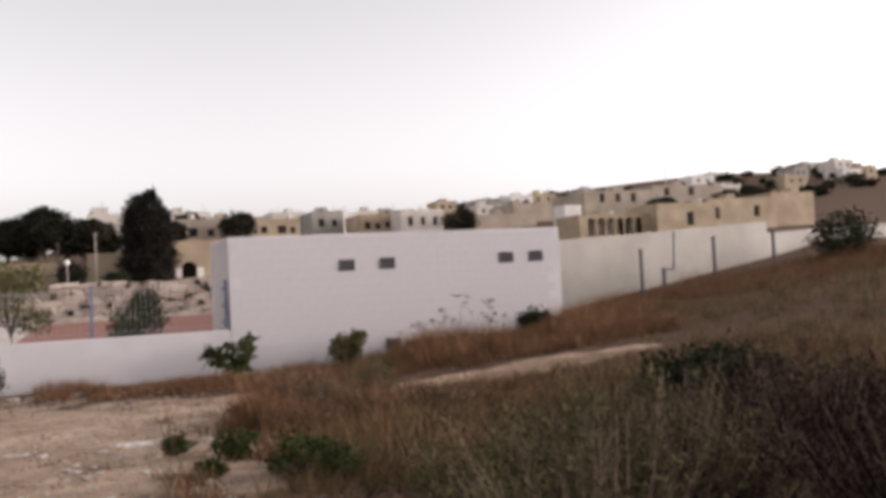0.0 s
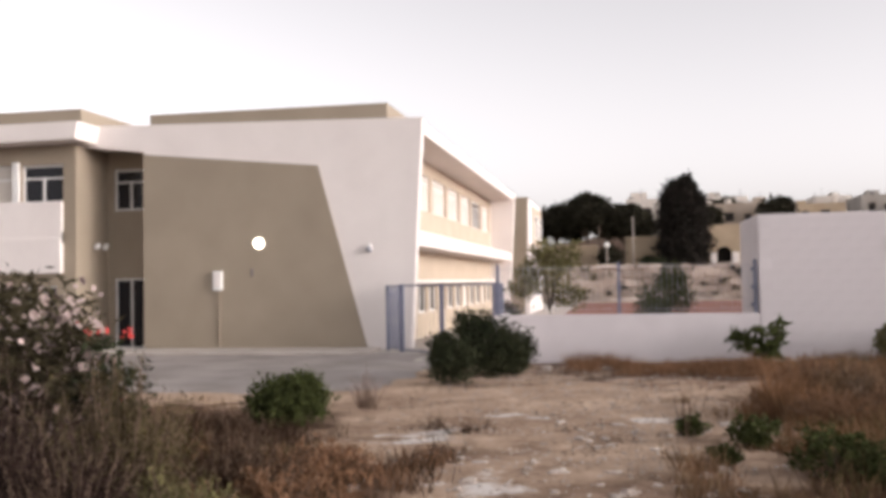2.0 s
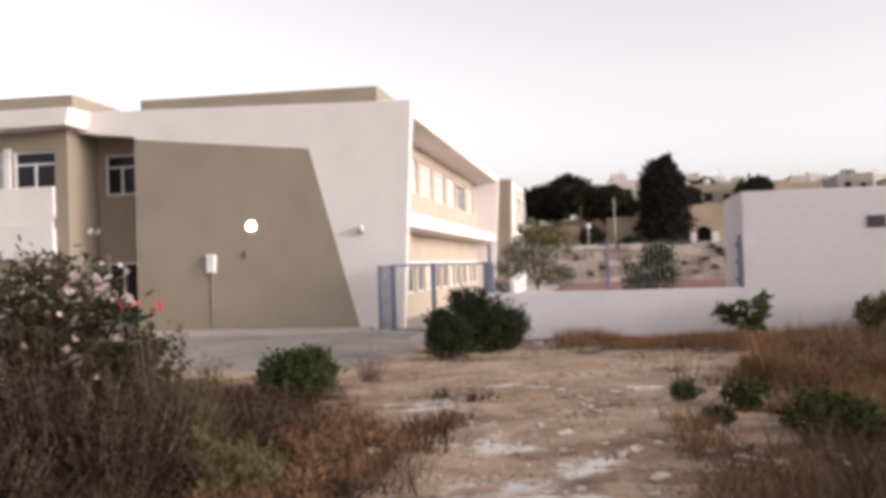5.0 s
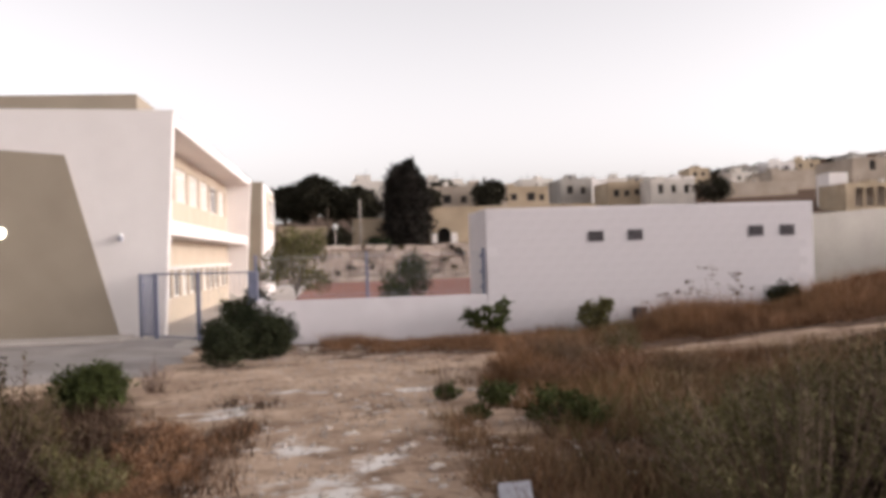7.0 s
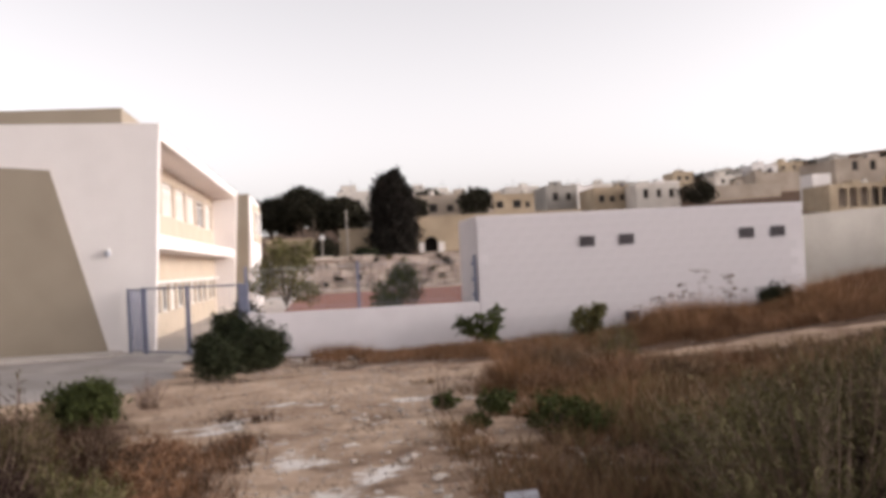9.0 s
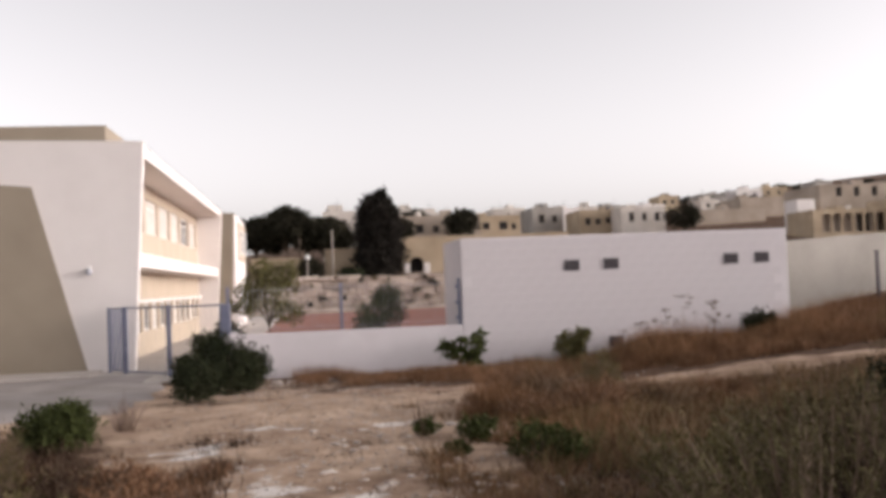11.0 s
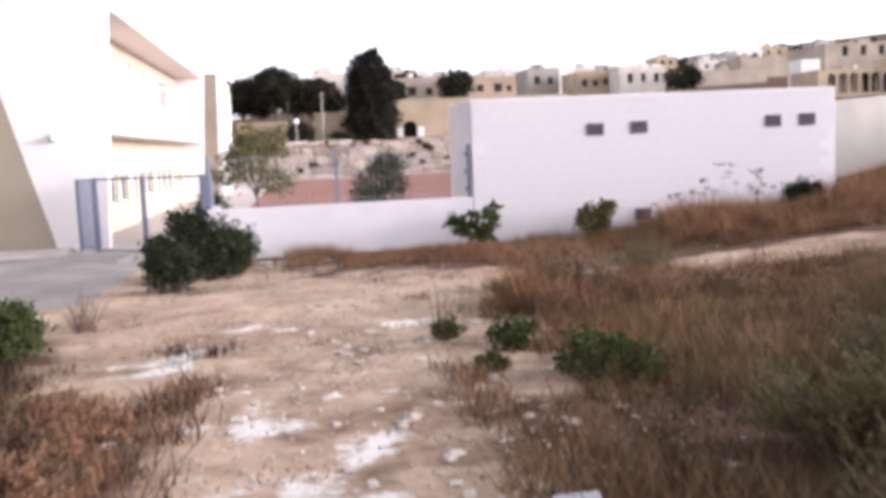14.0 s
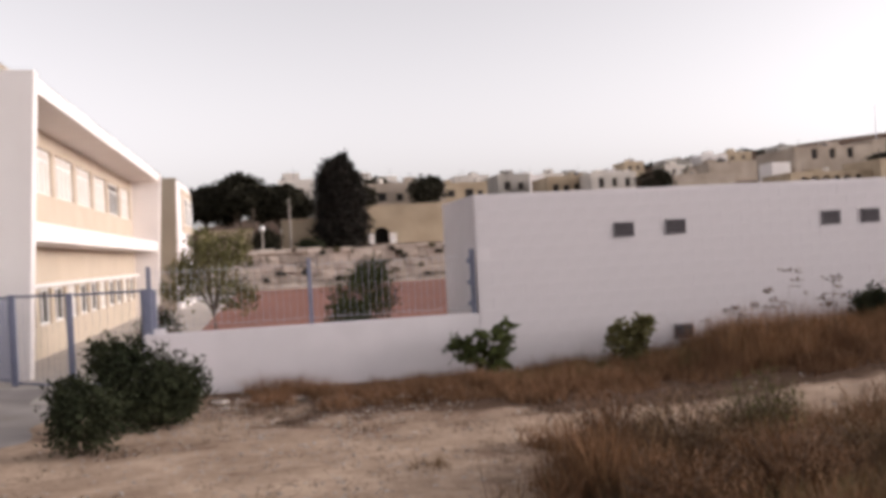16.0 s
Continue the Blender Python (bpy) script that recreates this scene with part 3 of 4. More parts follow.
def build_utility():
    s = thing("utility_building", "plain whitewashed single-storey utility building with small vents", "building")
    part("wall", block(9.55, -3.3, -0.3, 19.04, -3.05, 3.55, 0.01), M_LILAC, s)
    part("wall", block(9.55, -3.05, -0.3, 9.8, 0.1, 3.55, 0.01), M_LILAC, s)
    part("wall", block(18.79, -3.05, -0.3, 19.04, 0.1, 3.55, 0.01), M_LILAC, s)
    part("wall", block(9.8, -0.15, -0.3, 18.79, 0.1, 3.55, 0.01), M_LILAC, s)
    part("roof", block(9.8, -3.05, 3.28, 18.79, -0.15, 3.46), M_CONC, s)
    rng = random.Random(4)
    # faint block courses in the wall face, standing a little proud
    me = None
    for r in range(14):
        for c in range(21):
            x = 9.62 + c * 0.45 + (0.225 if r % 2 else 0)
            if x + 0.44 > 19.0:
                continue
            if me is None:
                ob = part("block", block(0, -0.006, 0, 0.442, 0.05, 0.242, 0.003), M_LILAC, s)
                me = ob.data
            else:
                ob = new("block", me)
                ob.parent = s
            ob.location = (x, -3.3 + rng.uniform(-0.001, 0.002), 0.0 + r * 0.248)


build_utility()
for x, z, w, h in ((12.66, 2.71, 0.43, 0.3), (13.79, 2.72, 0.43, 0.3), (17.33, 2.74, 0.43, 0.3), (18.26, 2.745, 0.43, 0.3), (13.85, 0.55, 0.42, 0.3), (18.45, 0.86, 0.38, 0.28)):
    louvre(x, z, w, h, -3.312)


# ---- field wall on the rise ----
def field_wall(name, a, b, z0, z1, zb, mat, label):
    """A wall from a to b with a top running from z0 to z1, its foot below the ground."""
    d = (Vector((b[0], b[1], 0)) - Vector((a[0], a[1], 0)))
    q = Vector((-d.y, d.x, 0)).normalized() * 0.12
    bm = bmesh.new()
    n = 24
    top, bot = [], []
    for i in range(n + 1):
        p = Vector((a[0], a[1], 0)) + d * (i / n)
        zt = z0 + (z1 - z0) * i / n + 0.04 * noise.noise((i * 0.7, a[0], 0))
        top.append([bm.verts.new(p + q * s + Vector((0, 0, zt))) for s in (-1, 1)])
        bot.append([bm.verts.new(p + q * s + Vector((0, 0, zb))) for s in (-1, 1)])
    for i in range(n):
        bm.faces.new((bot[i][0], bot[i + 1][0], top[i + 1][0], top[i][0]))
        bm.faces.new((top[i][1], top[i + 1][1], bot[i + 1][1], bot[i][1]))
        bm.faces.new((top[i][0], top[i + 1][0], top[i + 1][1], top[i][1]))
    for e in (0, n):
        bm.faces.new((bot[e][0], top[e][0], top[e][1], bot[e][1]))
    bmesh.ops.recalc_face_normals(bm, faces=bm.faces)
    return tagged(part(name, bm, mat), label, "wall", kind="structure")


M_FWALL = material("rendered_field_wall", (0.39, 0.355, 0.32), (0.29, 0.26, 0.23), 0.95, 0.5, 12, 0.25, stain=0.2)
field_wall("field_wall_near", (19.14, 0.6), (33.5, 5.2), 3.2, 3.95, 0.0, M_FWALL, "long pale rendered field wall with patched joints")
field_wall("field_wall_far", (33.5, 5.2), (62, 17), 3.45, 4.6, 0.0, M_FWALL, "lower pale field wall running up the rise")


def field_post(x, y, h, label="weathered grey steel fence post"):
    t = thing("field_post", label, "fence post", "field fence posts", at=(x, y, height(x, y)))
    part("post", block(-0.05, -0.05, -0.2, 0.05, 0.05, h, 0.008), M_VENT, t)
    part("cap", block(-0.06, -0.06, h, 0.06, 0.06, h + 0.03), M_VENT, t)
    return t


field_post(19.7, -0.5, 1.75)
field_post(24.3, 0.6, 1.6)
field_post(25.6, 1.2, 0.75, label="short weathered stub post")
field_post(27.6, 0.9, 1.55)
field_post(31.4, 2.2, 1.3)
pipe = thing("bent_pipe", "bent dark pipe standing before the field wall", "pipe", at=(26.4, 1.9, height(26.4, 1.9)))
part("upright", bar(bmesh.new(), (0.12, 0, 0.6), (0.2, 0, 2.0), 0.07), M_VENT, pipe)
part("foot", bar(bmesh.new(), (-0.25, 0, 0.62), (0.14, 0, 0.62), 0.07), M_VENT, pipe)
part("stake", bar(bmesh.new(), (-0.25, 0, -0.1), (-0.25, 0, 0.66), 0.05), M_VENT, pipe)


# ---- behind the yard: terrace wall, chapel, houses ----
rng = random.Random(11)


def rubble_wall():
    """A dry-stone retaining wall: a core with rows of uneven stones on its face."""
    core = part("terrace_wall", block(-14, 56.6, -0.5, 62, 57.2, 2.95), M_STONE)
    tagged(core, "rough limestone retaining wall with plants in its joints", "wall", kind="structure")
    verts, faces = [], []
    z = -0.1
    while z < 2.85:
        h = rng.uniform(0.35, 0.75)
        x = -2.0 + rng.uniform(0, 0.8)
        while x < 30:
            w = rng.uniform(0.4, 1.7)
            if rng.random() < 0.06:
                x += w * 0.6
                continue
            o = len(verts)
            d = rng.uniform(0.03, 0.3)
            lift = 0.22 * noise.noise((x * 0.5, z, 4.0))
            for yy in (56.6, 56.6 - d):
                k = 0.0 if yy > 56.59 else 0.1
                for a, c in ((x + k, z + k), (x + w - k, z + k), (x + w - k, z + h - k), (x + k, z + h - k)):
                    verts.append((a + rng.uniform(-0.1, 0.1), yy, c + lift + rng.uniform(-0.1, 0.1)))
            faces += [(o + 4, o + 5, o + 6, o + 7), (o, o + 1, o + 5, o + 4), (o + 1, o + 2, o + 6, o + 5), (o + 2, o + 3, o + 7, o + 6), (o + 3, o, o + 4, o + 7)]
            x += w
        z += h
    tagged(raw("wall_stones", verts, faces, M_STONE, core), kind="stuff")


rubble_wall()
tagged(part("court_kerb", block(-1.0, 55.6, -0.1, 40, 56.0, 0.25, 0.03), M_STONE), "low stone kerb behind the red court", "kerb", kind="structure")


def town(x, y):
    """The town's own grid lies a degree off the school's: a place in it, in the world."""
    return x + 0.0178 * (y + 29.2), y - 0.0178 * (x - 5.45)


def house(name, label, x0, x1, y, ztop, depth, mat, wins=(), arches=(), parapet=0.35, zbase=None):
    """A flat-roofed house: a front wall with true openings, sides, roof and parapet. wins: (x, z, w, h); arches: (x, z, w, h)."""
    z0 = (min(height(x0, y), height(x1, y)) if zbase is None else zbase) - 1.0
    ox, oy = town(0, 0)
    t = thing(name, label, "house", at=(ox, oy, 0))
    t.rotation_euler[2] = -0.0178
    holes = [(x - w / 2, z, x + w / 2, z + h) for x, z, w, h in list(wins) + list(arches)]
    part("wall", wall_with_openings(bmesh.new(), x0, x1, z0, ztop, y, y + 0.4, holes), mat, t)
    part("wall", block(x0, y + 0.4, z0, x0 + 0.4, y + depth, ztop), mat, t)
    part("wall", block(x1 - 0.4, y + 0.4, z0, x1, y + depth, ztop), mat, t)
    part("wall", block(x0 + 0.4, y + depth - 0.4, z0, x1 - 0.4, y + depth, ztop), mat, t)
    part("roof", block(x0 + 0.4, y + 0.4, ztop - parapet - 0.25, x1 - 0.4, y + depth - 0.4, ztop - parapet), M_CONC, t)
    hr = random.Random(int(x0 * 13 + y))
    if x1 - x0 > 4 and y > 80:
        bx = x0 + hr.uniform(0.6, x1 - x0 - 2.6)
        part("stair_head", block(bx, y + 2, ztop - parapet, bx + hr.uniform(1.2, 2.2), y + 4.5, ztop + hr.uniform(0.5, 1.1)), mat, t)
        tx = x0 + hr.uniform(0.6, x1 - x0 - 1.2)
        part("water_tank", bar(bmesh.new(), (tx, y + 1.2, ztop - parapet), (tx, y + 1.2, ztop + hr.uniform(0.3, 0.7)), 0.8, 10), hr.choice((M_FWALL, M_VENT, M_PALEH)), t)
        ax = x0 + hr.uniform(0.5, x1 - x0 - 0.5)
        part("aerial", bar(bmesh.new(), (ax, y + 1, ztop - parapet), (ax, y + 1, ztop + hr.uniform(0.9, 1.8)), 0.06, 4), M_VENT, t)
    for x, z, w, h in wins:
        wd = part("window", wall_with_openings(bmesh.new(), x - w / 2, x + w / 2, z, z + h, y + 0.18, y + 0.26, [(x - w / 2 + 0.08, z + 0.08, x + w / 2 - 0.08, z + h - 0.08)]), M_DARKH, t)
        part("pane", block(x - w / 2 + 0.08, y + 0.21, z + 0.08, x + w / 2 - 0.08, y + 0.23, z + h - 0.08), M_DARK, wd)
    for x, z, w, h in arches:
        # arch head: a spandrel with a round opening set in the top of the hole
        bm = bmesh.new()
        r, n = w / 2, 10
        c = z + h - r
        inner = [(x - r * math.cos(math.pi * i / n), c + r * math.sin(math.pi * i / n)) for i in range(n + 1)]
        outer = [(px, z + h) for px, _ in inner]
        rows = []
        for yy in (y + 0.02, y + 0.38):
            rows.append(([bm.verts.new((p[0], yy, p[1])) for p in inner], [bm.verts.new((p[0], yy, p[1] + 0.001)) for p in outer]))
        for i in range(n):
            for a, b in rows:
                bm.faces.new((a[i], a[i + 1], b[i + 1], b[i]))
            bm.faces.new((rows[0][0][i], rows[0][0][i + 1], rows[1][0][i + 1], rows[1][0][i]))
        bmesh.ops.recalc_face_normals(bm, faces=bm.faces)
        part("arch", bm, mat, t)
        part("opening", block(x - w / 2 - 0.1, y + 1.6, z - 0.1, x + w / 2 + 0.1, y + 1.65, z + h), M_DARK if len(arches) == 1 or abs(x - 83.6) < 0.1 else M_DARKH, t)
    return t


ch = house("chapel", "honey limestone building with a small arched doorway", 13.0, 30.0, 66.0, 7.05, 8, M_OCHRE, arches=[(14.35, 3.1, 1.35, 1.9)], zbase=3.0)
part("quoin", block(13.1, 65.9, 2.9, 13.65, 65.995, 4.4, 0.03), M_WHITE, ch, "whitewashed pier")
part("quoin", block(15.05, 65.9, 2.9, 15.7, 65.995, 4.4, 0.03), M_WHITE, ch, "whitewashed pier")
house("stone_outhouse", "low honey limestone outhouse on the terrace", -1.9, 2.6, 64, 5.35, 5, M_OCHRE, zbase=3.0)
house("stone_outhouse", "low honey limestone outhouse on the terrace", 5.2, 8.6, 66, 6.1, 5, M_OCHRE, zbase=3.0)
house("stone_house", "weathered limestone house with dark windows", 14.5, 25.6, 95, 11.2, 9, M_DARKH, [(17.6, 8.9, 1.2, 1.2), (19.8, 8.9, 0.9, 1.0), (22.0, 8.7, 0.9, 1.3), (24.2, 8.9, 1.0, 1.1)])
house("white_house", "white house behind the cypress", 15.5, 22.6, 120, 14.1, 9, M_PALEH, [(18.0, 11.8, 1.0, 1.1), (20.6, 11.8, 1.0, 1.1)])
house("tan_house", "tan house among the trees", 5.0, 9.6, 100, 12.5, 9, M_PALEH, [(7.8, 10.2, 1.0, 1.2)])
house("cream_house", "cream house with dark windows", 26.8, 34.2, 110, 12.0, 9, M_OCHRE, [(29.0, 9.9, 1.1, 1.1), (31.6, 9.8, 1.3, 1.3), (33.2, 9.8, 0.8, 1.0)])
house("pale_house", "tall pale rendered town house", 37.0, 43.5, 150, 16.1, 10, M_PALEH, [(39.0, 13.2, 1.3, 1.3), (41.6, 13.2, 1.3, 1.3)])
house("grey_house", "pale grey town house", 42.7, 48.4, 140, 15.3, 10, M_FWALL, [(44.4, 12.4, 1.2, 1.6), (46.8, 12.4, 1.0, 1.4)])
house("white_house", "white town house with a stair head", 48.6, 54.5, 152, 15.9, 10, M_WHITE, [(50.4, 13.2, 1.2, 1.4)])
house("brown_house", "brown limestone town house with four windows", 48.8, 56.0, 130, 13.8, 10, M_OCHRE, [(50.2, 11.2, 1.0, 1.3), (52.0, 11.2, 1.0, 1.1), (53.8, 11.4, 1.0, 1.1), (55.2, 11.2, 0.8, 1.3)])
house("cream_house", "long cream house with narrow windows", 54.3, 61.8, 124, 13.6, 10, M_PALEH, [(56.0, 11.2, 0.9, 1.6), (58.2, 11.3, 0.8, 1.4), (60.4, 11.2, 0.9, 1.5)])
house("ruined_barn", "long brown stone barn on the slope", 76.5, 92.0, 150, 14.6, 10, M_DARKH)
house("ruined_barn", "high brown stone barn on the slope", 91.5, 104.0, 160, 17.6, 10, M_DARKH)
house("white_shed", "small white shed on the slope", 77.8, 80.8, 110, 13.0, 4, M_WHITE)
house("villa", "large honey limestone villa, upper storey", 82.8, 96.0, 112, 15.4, 12, M_DARKH, [(86.0, 13.4, 1.0, 1.6), (89.0, 13.4, 1.0, 1.6), (92.0, 13.4, 1.0, 1.6)])
house("villa", "long honey limestone villa with a rear terrace", 97.1, 111.5, 114, 16.4, 12, M_DARKH, [(100.0, 14.5, 1.1, 1.5), (105.0, 14.5, 1.1, 1.5)])
house("arcade", "honey limestone arcade with six round arches", 75.0, 87.4, 100, 10.7, 8, M_OCHRE, arches=[(77.0 + 1.65 * i, 7.4, 1.35, 2.7) for i in range(6)])
house("farmhouse", "honey limestone farmhouse with tall dark openings", 87.4, 98.0, 98, 12.0, 9, M_OCHRE, [(93.4, 8.4, 1.3, 2.2)])
house("farmhouse", "honey limestone farmhouse with tall dark openings", 98.2, 111.5, 100, 12.7, 9, M_OCHRE, [(100.0, 9.4, 0.9, 2.0), (107.6, 9.6, 1.2, 1.9)])
house("farmhouse", "pale limestone farmhouse end wing", 112.2, 121.0, 102, 13.7, 9, M_OCHRE, [])
# houses along the ridge
for i in range(26):
    x = 30 + i * 8.5 + rng.uniform(-2, 2)
    y = 185 + rng.uniform(-12, 40) + max(0, x - 120) * 0.2
    w = rng.uniform(5, 9)
    g = height(x, y)
    zt = g + rng.uniform(2.6, 4.4)
    m = (M_PALEH, M_FWALL, M_WHITE, M_OCHRE)[i % 4]
    house("hill_house", ("pale flat-roofed house on the ridge", "grey flat-roofed house on the ridge", "white flat-roofed house on the ridge", "honey stone house on the ridge")[i % 4],
          x, x + w, y, zt, 8, m, [(x + w * 0.3, zt - 2.1, 1.0, 1.1), (x + w * 0.7, zt - 2.1, 1.0, 1.1)])


# ---- plants ----
nrg = np.random.default_rng(5)


def leaf_quads(points, size, aspect=0.45, droop=0.0, jitter=0.4, upward=0.0):
    """Kite-shaped leaves at the points, turned at random."""
    n = len(points)
    p = np.asarray(points, float)
    a = nrg.normal(size=(n, 3))
    a[:, 2] = a[:, 2] * 0.7 + 0.25 - droop + upward
    a /= np.linalg.norm(a, axis=1, keepdims=True)
    r = nrg.normal(size=(n, 3))
    b = np.cross(a, r)
    b /= np.linalg.norm(b, axis=1, keepdims=True) + 1e-9
    s = (size * (1 + jitter * nrg.uniform(-1, 1, n)))[:, None]
    v = np.stack([p, p + a * s * 0.45 + b * s * aspect * 0.5, p + a * s, p + a * s * 0.45 - b * s * aspect * 0.5], 1).reshape(-1, 3)
    return v, [(4 * i, 4 * i + 1, 4 * i + 2, 4 * i + 3) for i in range(n)]


def tube(pts, r0, r1, sides=5):
    pts = [Vector(p) for p in pts]
    verts, faces = [], []
    for i, p in enumerate(pts):
        d = (pts[min(i + 1, len(pts) - 1)] - pts[max(i - 1, 0)]).normalized()
        q = d.to_track_quat("Z", "Y")
        r = r0 + (r1 - r0) * i / (len(pts) - 1)
        for k in range(sides):
            t = 2 * math.pi * k / sides
            verts.append(p + q @ Vector((r * math.cos(t), r * math.sin(t), 0)))
    for i in range(len(pts) - 1):
        for k in range(sides):
            faces.append((i * sides + k, i * sides + (k + 1) % sides, (i + 1) * sides + (k + 1) % sides, (i + 1) * sides + k))
    return verts, faces


def join(meshes):
    verts, faces = [], []
    for v, f in meshes:
        o = len(verts)
        verts.extend(v)
        faces.extend(tuple(i + o for i in q) for q in f)
    return verts, faces


def clumps(n, blobs, per):
    """Points in leafy clumps spread through ellipsoids (cx, cy, cz, rx, ry, rz), thick at the outside and open within."""
    w = np.array([b[3] * b[4] * b[5] for b in blobs]) ** 0.67
    out = []
    for b, k in zip(blobs, (w / w.sum() * n / per).astype(int) + 1):
        d = nrg.normal(size=(k, 3))
        d /= np.linalg.norm(d, axis=1, keepdims=True)
        rad = nrg.uniform(0.45, 1.05, k)[:, None]
        c = np.array(b[:3]) + d * rad * np.array(b[3:])
        size = 0.17 * min(b[3:])
        out.append((c[:, None, :] + nrg.normal(size=(k, per, 3)) * size).reshape(-1, 3))
    return np.concatenate(out)


def plant(name, label, category, x, y, blobs, mat, n, leaf, aspect=0.45, stems=7, stem_r=0.02, bark=M_BARK, per=14, z=None, group="", trunk=None, droop=0.0, flowers=None):
    """A shrub or tree: stems from the foot to its leaf masses, and the leaves."""
    z = height(x, y) if z is None else z
    t = thing(name, label, category, group, at=(x, y, z))
    limbs = []
    r = random.Random(int(x * 100 + y * 10))
    if trunk:
        limbs.append(tube([(0, 0, -0.1), (0.05 * trunk[0], 0.03, trunk[0] * 0.5), (0.02, 0, trunk[0])], trunk[1], trunk[1] * 0.7, 8))
    for i in range(stems):
        b = blobs[i % len(blobs)]
        s = (0.02, 0, trunk[0] * r.uniform(0.75, 1)) if trunk else (r.uniform(-0.12, 0.12), r.uniform(-0.12, 0.12), -0.05)
        e = Vector((b[0] + r.uniform(-0.6, 0.6) * b[3], b[1] + r.uniform(-0.6, 0.6) * b[4], b[2] + r.uniform(-0.2, 0.7) * b[5]))
        m = Vector(s).lerp(e, 0.5) + Vector((r.uniform(-0.1, 0.1), r.uniform(-0.1, 0.1), 0.08 * e.z))
        limbs.append(tube([s, m, e], stem_r, stem_r * 0.3, 5))
    v, f = join(limbs)
    tagged(raw("trunk" if trunk else "stemwork", v, f, bark, t), kind="" if trunk else "stuff")
    pts = clumps(n, blobs, per)
    pts = pts[pts[:, 2] > 0.02]
    v, f = leaf_quads(pts, leaf, aspect, droop)
    tagged(raw("crown" if trunk else "foliage", v, f, mat, t), kind="stuff")
    if flowers:
        fm, k, fs = flowers
        pts = clumps(k, [(b[0], b[1], b[2] + 0.15 * b[5], b[3] * 1.05, b[4] * 1.05, b[5]) for b in blobs], 6)
        v, f = leaf_quads(pts, fs, 0.9)
        tagged(raw("blossom", v, f, fm, t), kind="stuff")
    return t


def twiggy(name, label, x, y, h, spread, mat, stems=120, leaves=26, leaf=0.05, lean=0.5, twig=M_TWIG, aspect=0.3, group="", z=None, category="bush", sprays=0):
    """A bush of thin stems that fan out from the foot, with narrow leaves along them; sprays: uneven tufts that the stems gather in."""
    z = height(x, y) if z is None else z
    t = thing(name, label, category, group, at=(x, y, z))
    r = random.Random(int(x * 91 + y * 17))
    tubes, pts = [], []
    tufts = [(r.uniform(0, 2 * math.pi), math.sqrt(r.random()), r.uniform(0.6, 1.12)) for i in range(sprays)]
    for i in range(stems):
        a, k = r.uniform(0, 2 * math.pi), math.sqrt(r.random())
        hh = h * r.uniform(0.55, 1.0) * (1 - 0.35 * k)
        if tufts and r.random() < 0.85:
            a, k, tall = r.choice(tufts)
            a, k = a + r.gauss(0, 0.16), max(0.0, k + r.gauss(0, 0.1))
            hh = h * tall * r.uniform(0.5, 1.12) * (1 - 0.3 * k)
        foot = Vector((math.cos(a) * k * spread * 0.35, math.sin(a) * k * spread * 0.35, -0.03))
        tip = Vector((math.cos(a) * k * spread + r.uniform(-0.1, 0.1), math.sin(a) * k * spread + r.uniform(-0.1, 0.1), hh))
        mid = foot.lerp(tip, 0.5) + Vector((math.cos(a), math.sin(a), 0)) * (-0.1 * k * spread * lean) + Vector((r.uniform(-0.05, 0.05), r.uniform(-0.05, 0.05), 0.06 * h))
        tubes.append(tube([foot, mid, tip], 0.009, 0.002, 3))
        for j in range(leaves):
            u = r.uniform(0.25, 1.0)
            p = (foot.lerp(mid, u * 2) if u < 0.5 else mid.lerp(tip, u * 2 - 1))
            pts.append(p + Vector((r.gauss(0, 0.03), r.gauss(0, 0.03), r.gauss(0, 0.03))))
    v, f = join(tubes)
    tagged(raw("stemwork", v, f, twig, t), kind="stuff")
    v, f = leaf_quads(np.array(pts), leaf * 1.05, aspect * 0.6, upward=0.9)
    tagged(raw("foliage", v, f, mat, t), kind="stuff")
    return t


# shrubs by the gate and the drive
plant("gate_bush", "small dark green bush by the track edge", "bush", 2.98, -8.5, [(0, 0, 0.45, 0.48, 0.45, 0.45), (-0.2, 0.1, 0.75, 0.25, 0.25, 0.25)], M_LEAF, 5200, 0.075)
plant("gate_bush", "rounded dark green bush before the low wall", "bush", 3.5, -6.7, [(0, 0, 0.6, 0.8, 0.7, 0.6), (-0.35, 0, 1.1, 0.42, 0.4, 0.35), (0.45, 0.1, 0.5, 0.5, 0.5, 0.45)], M_LEAF, 12000, 0.085)
plant("roadside_bush", "rounded green bush beside the drive", "bush", 1.6, -14.1, [(0, 0, 0.33, 0.58, 0.52, 0.34), (0.2, 0, 0.5, 0.28, 0.28, 0.24)], M_LEAFB, 6500, 0.09, 0.35)
twiggy("dry_weed", "grey dried flowering weed at the road edge", 2.26, -12.21, 0.75, 0.4, M_PETALW, 40, 7, 0.05, category="weed")
plant("seedling", "young broad-leaved plant against the whitewashed wall", "plant", 9.35, -4.15, [(0.35, 0, 0.75, 0.3, 0.25, 0.25), (-0.35, 0, 0.6, 0.35, 0.25, 0.2), (0.05, -0.1, 0.4, 0.5, 0.3, 0.25)], M_LEAFB, 320, 0.24, 0.4, 8, 0.018, per=5)
plant("wall_plant", "leafy green plant at the foot of the utility building", "plant", 12.35, -4.1, [(0, 0, 0.45, 0.42, 0.35, 0.4), (0.3, 0, 0.8, 0.2, 0.2, 0.22)], M_TREE, 1500, 0.12)
plant("wall_plant", "low dark bush at the foot of the utility building", "plant", 17.7, -4.2, [(0, 0, 0.35, 0.5, 0.4, 0.38)], M_LEAF, 2200, 0.1)
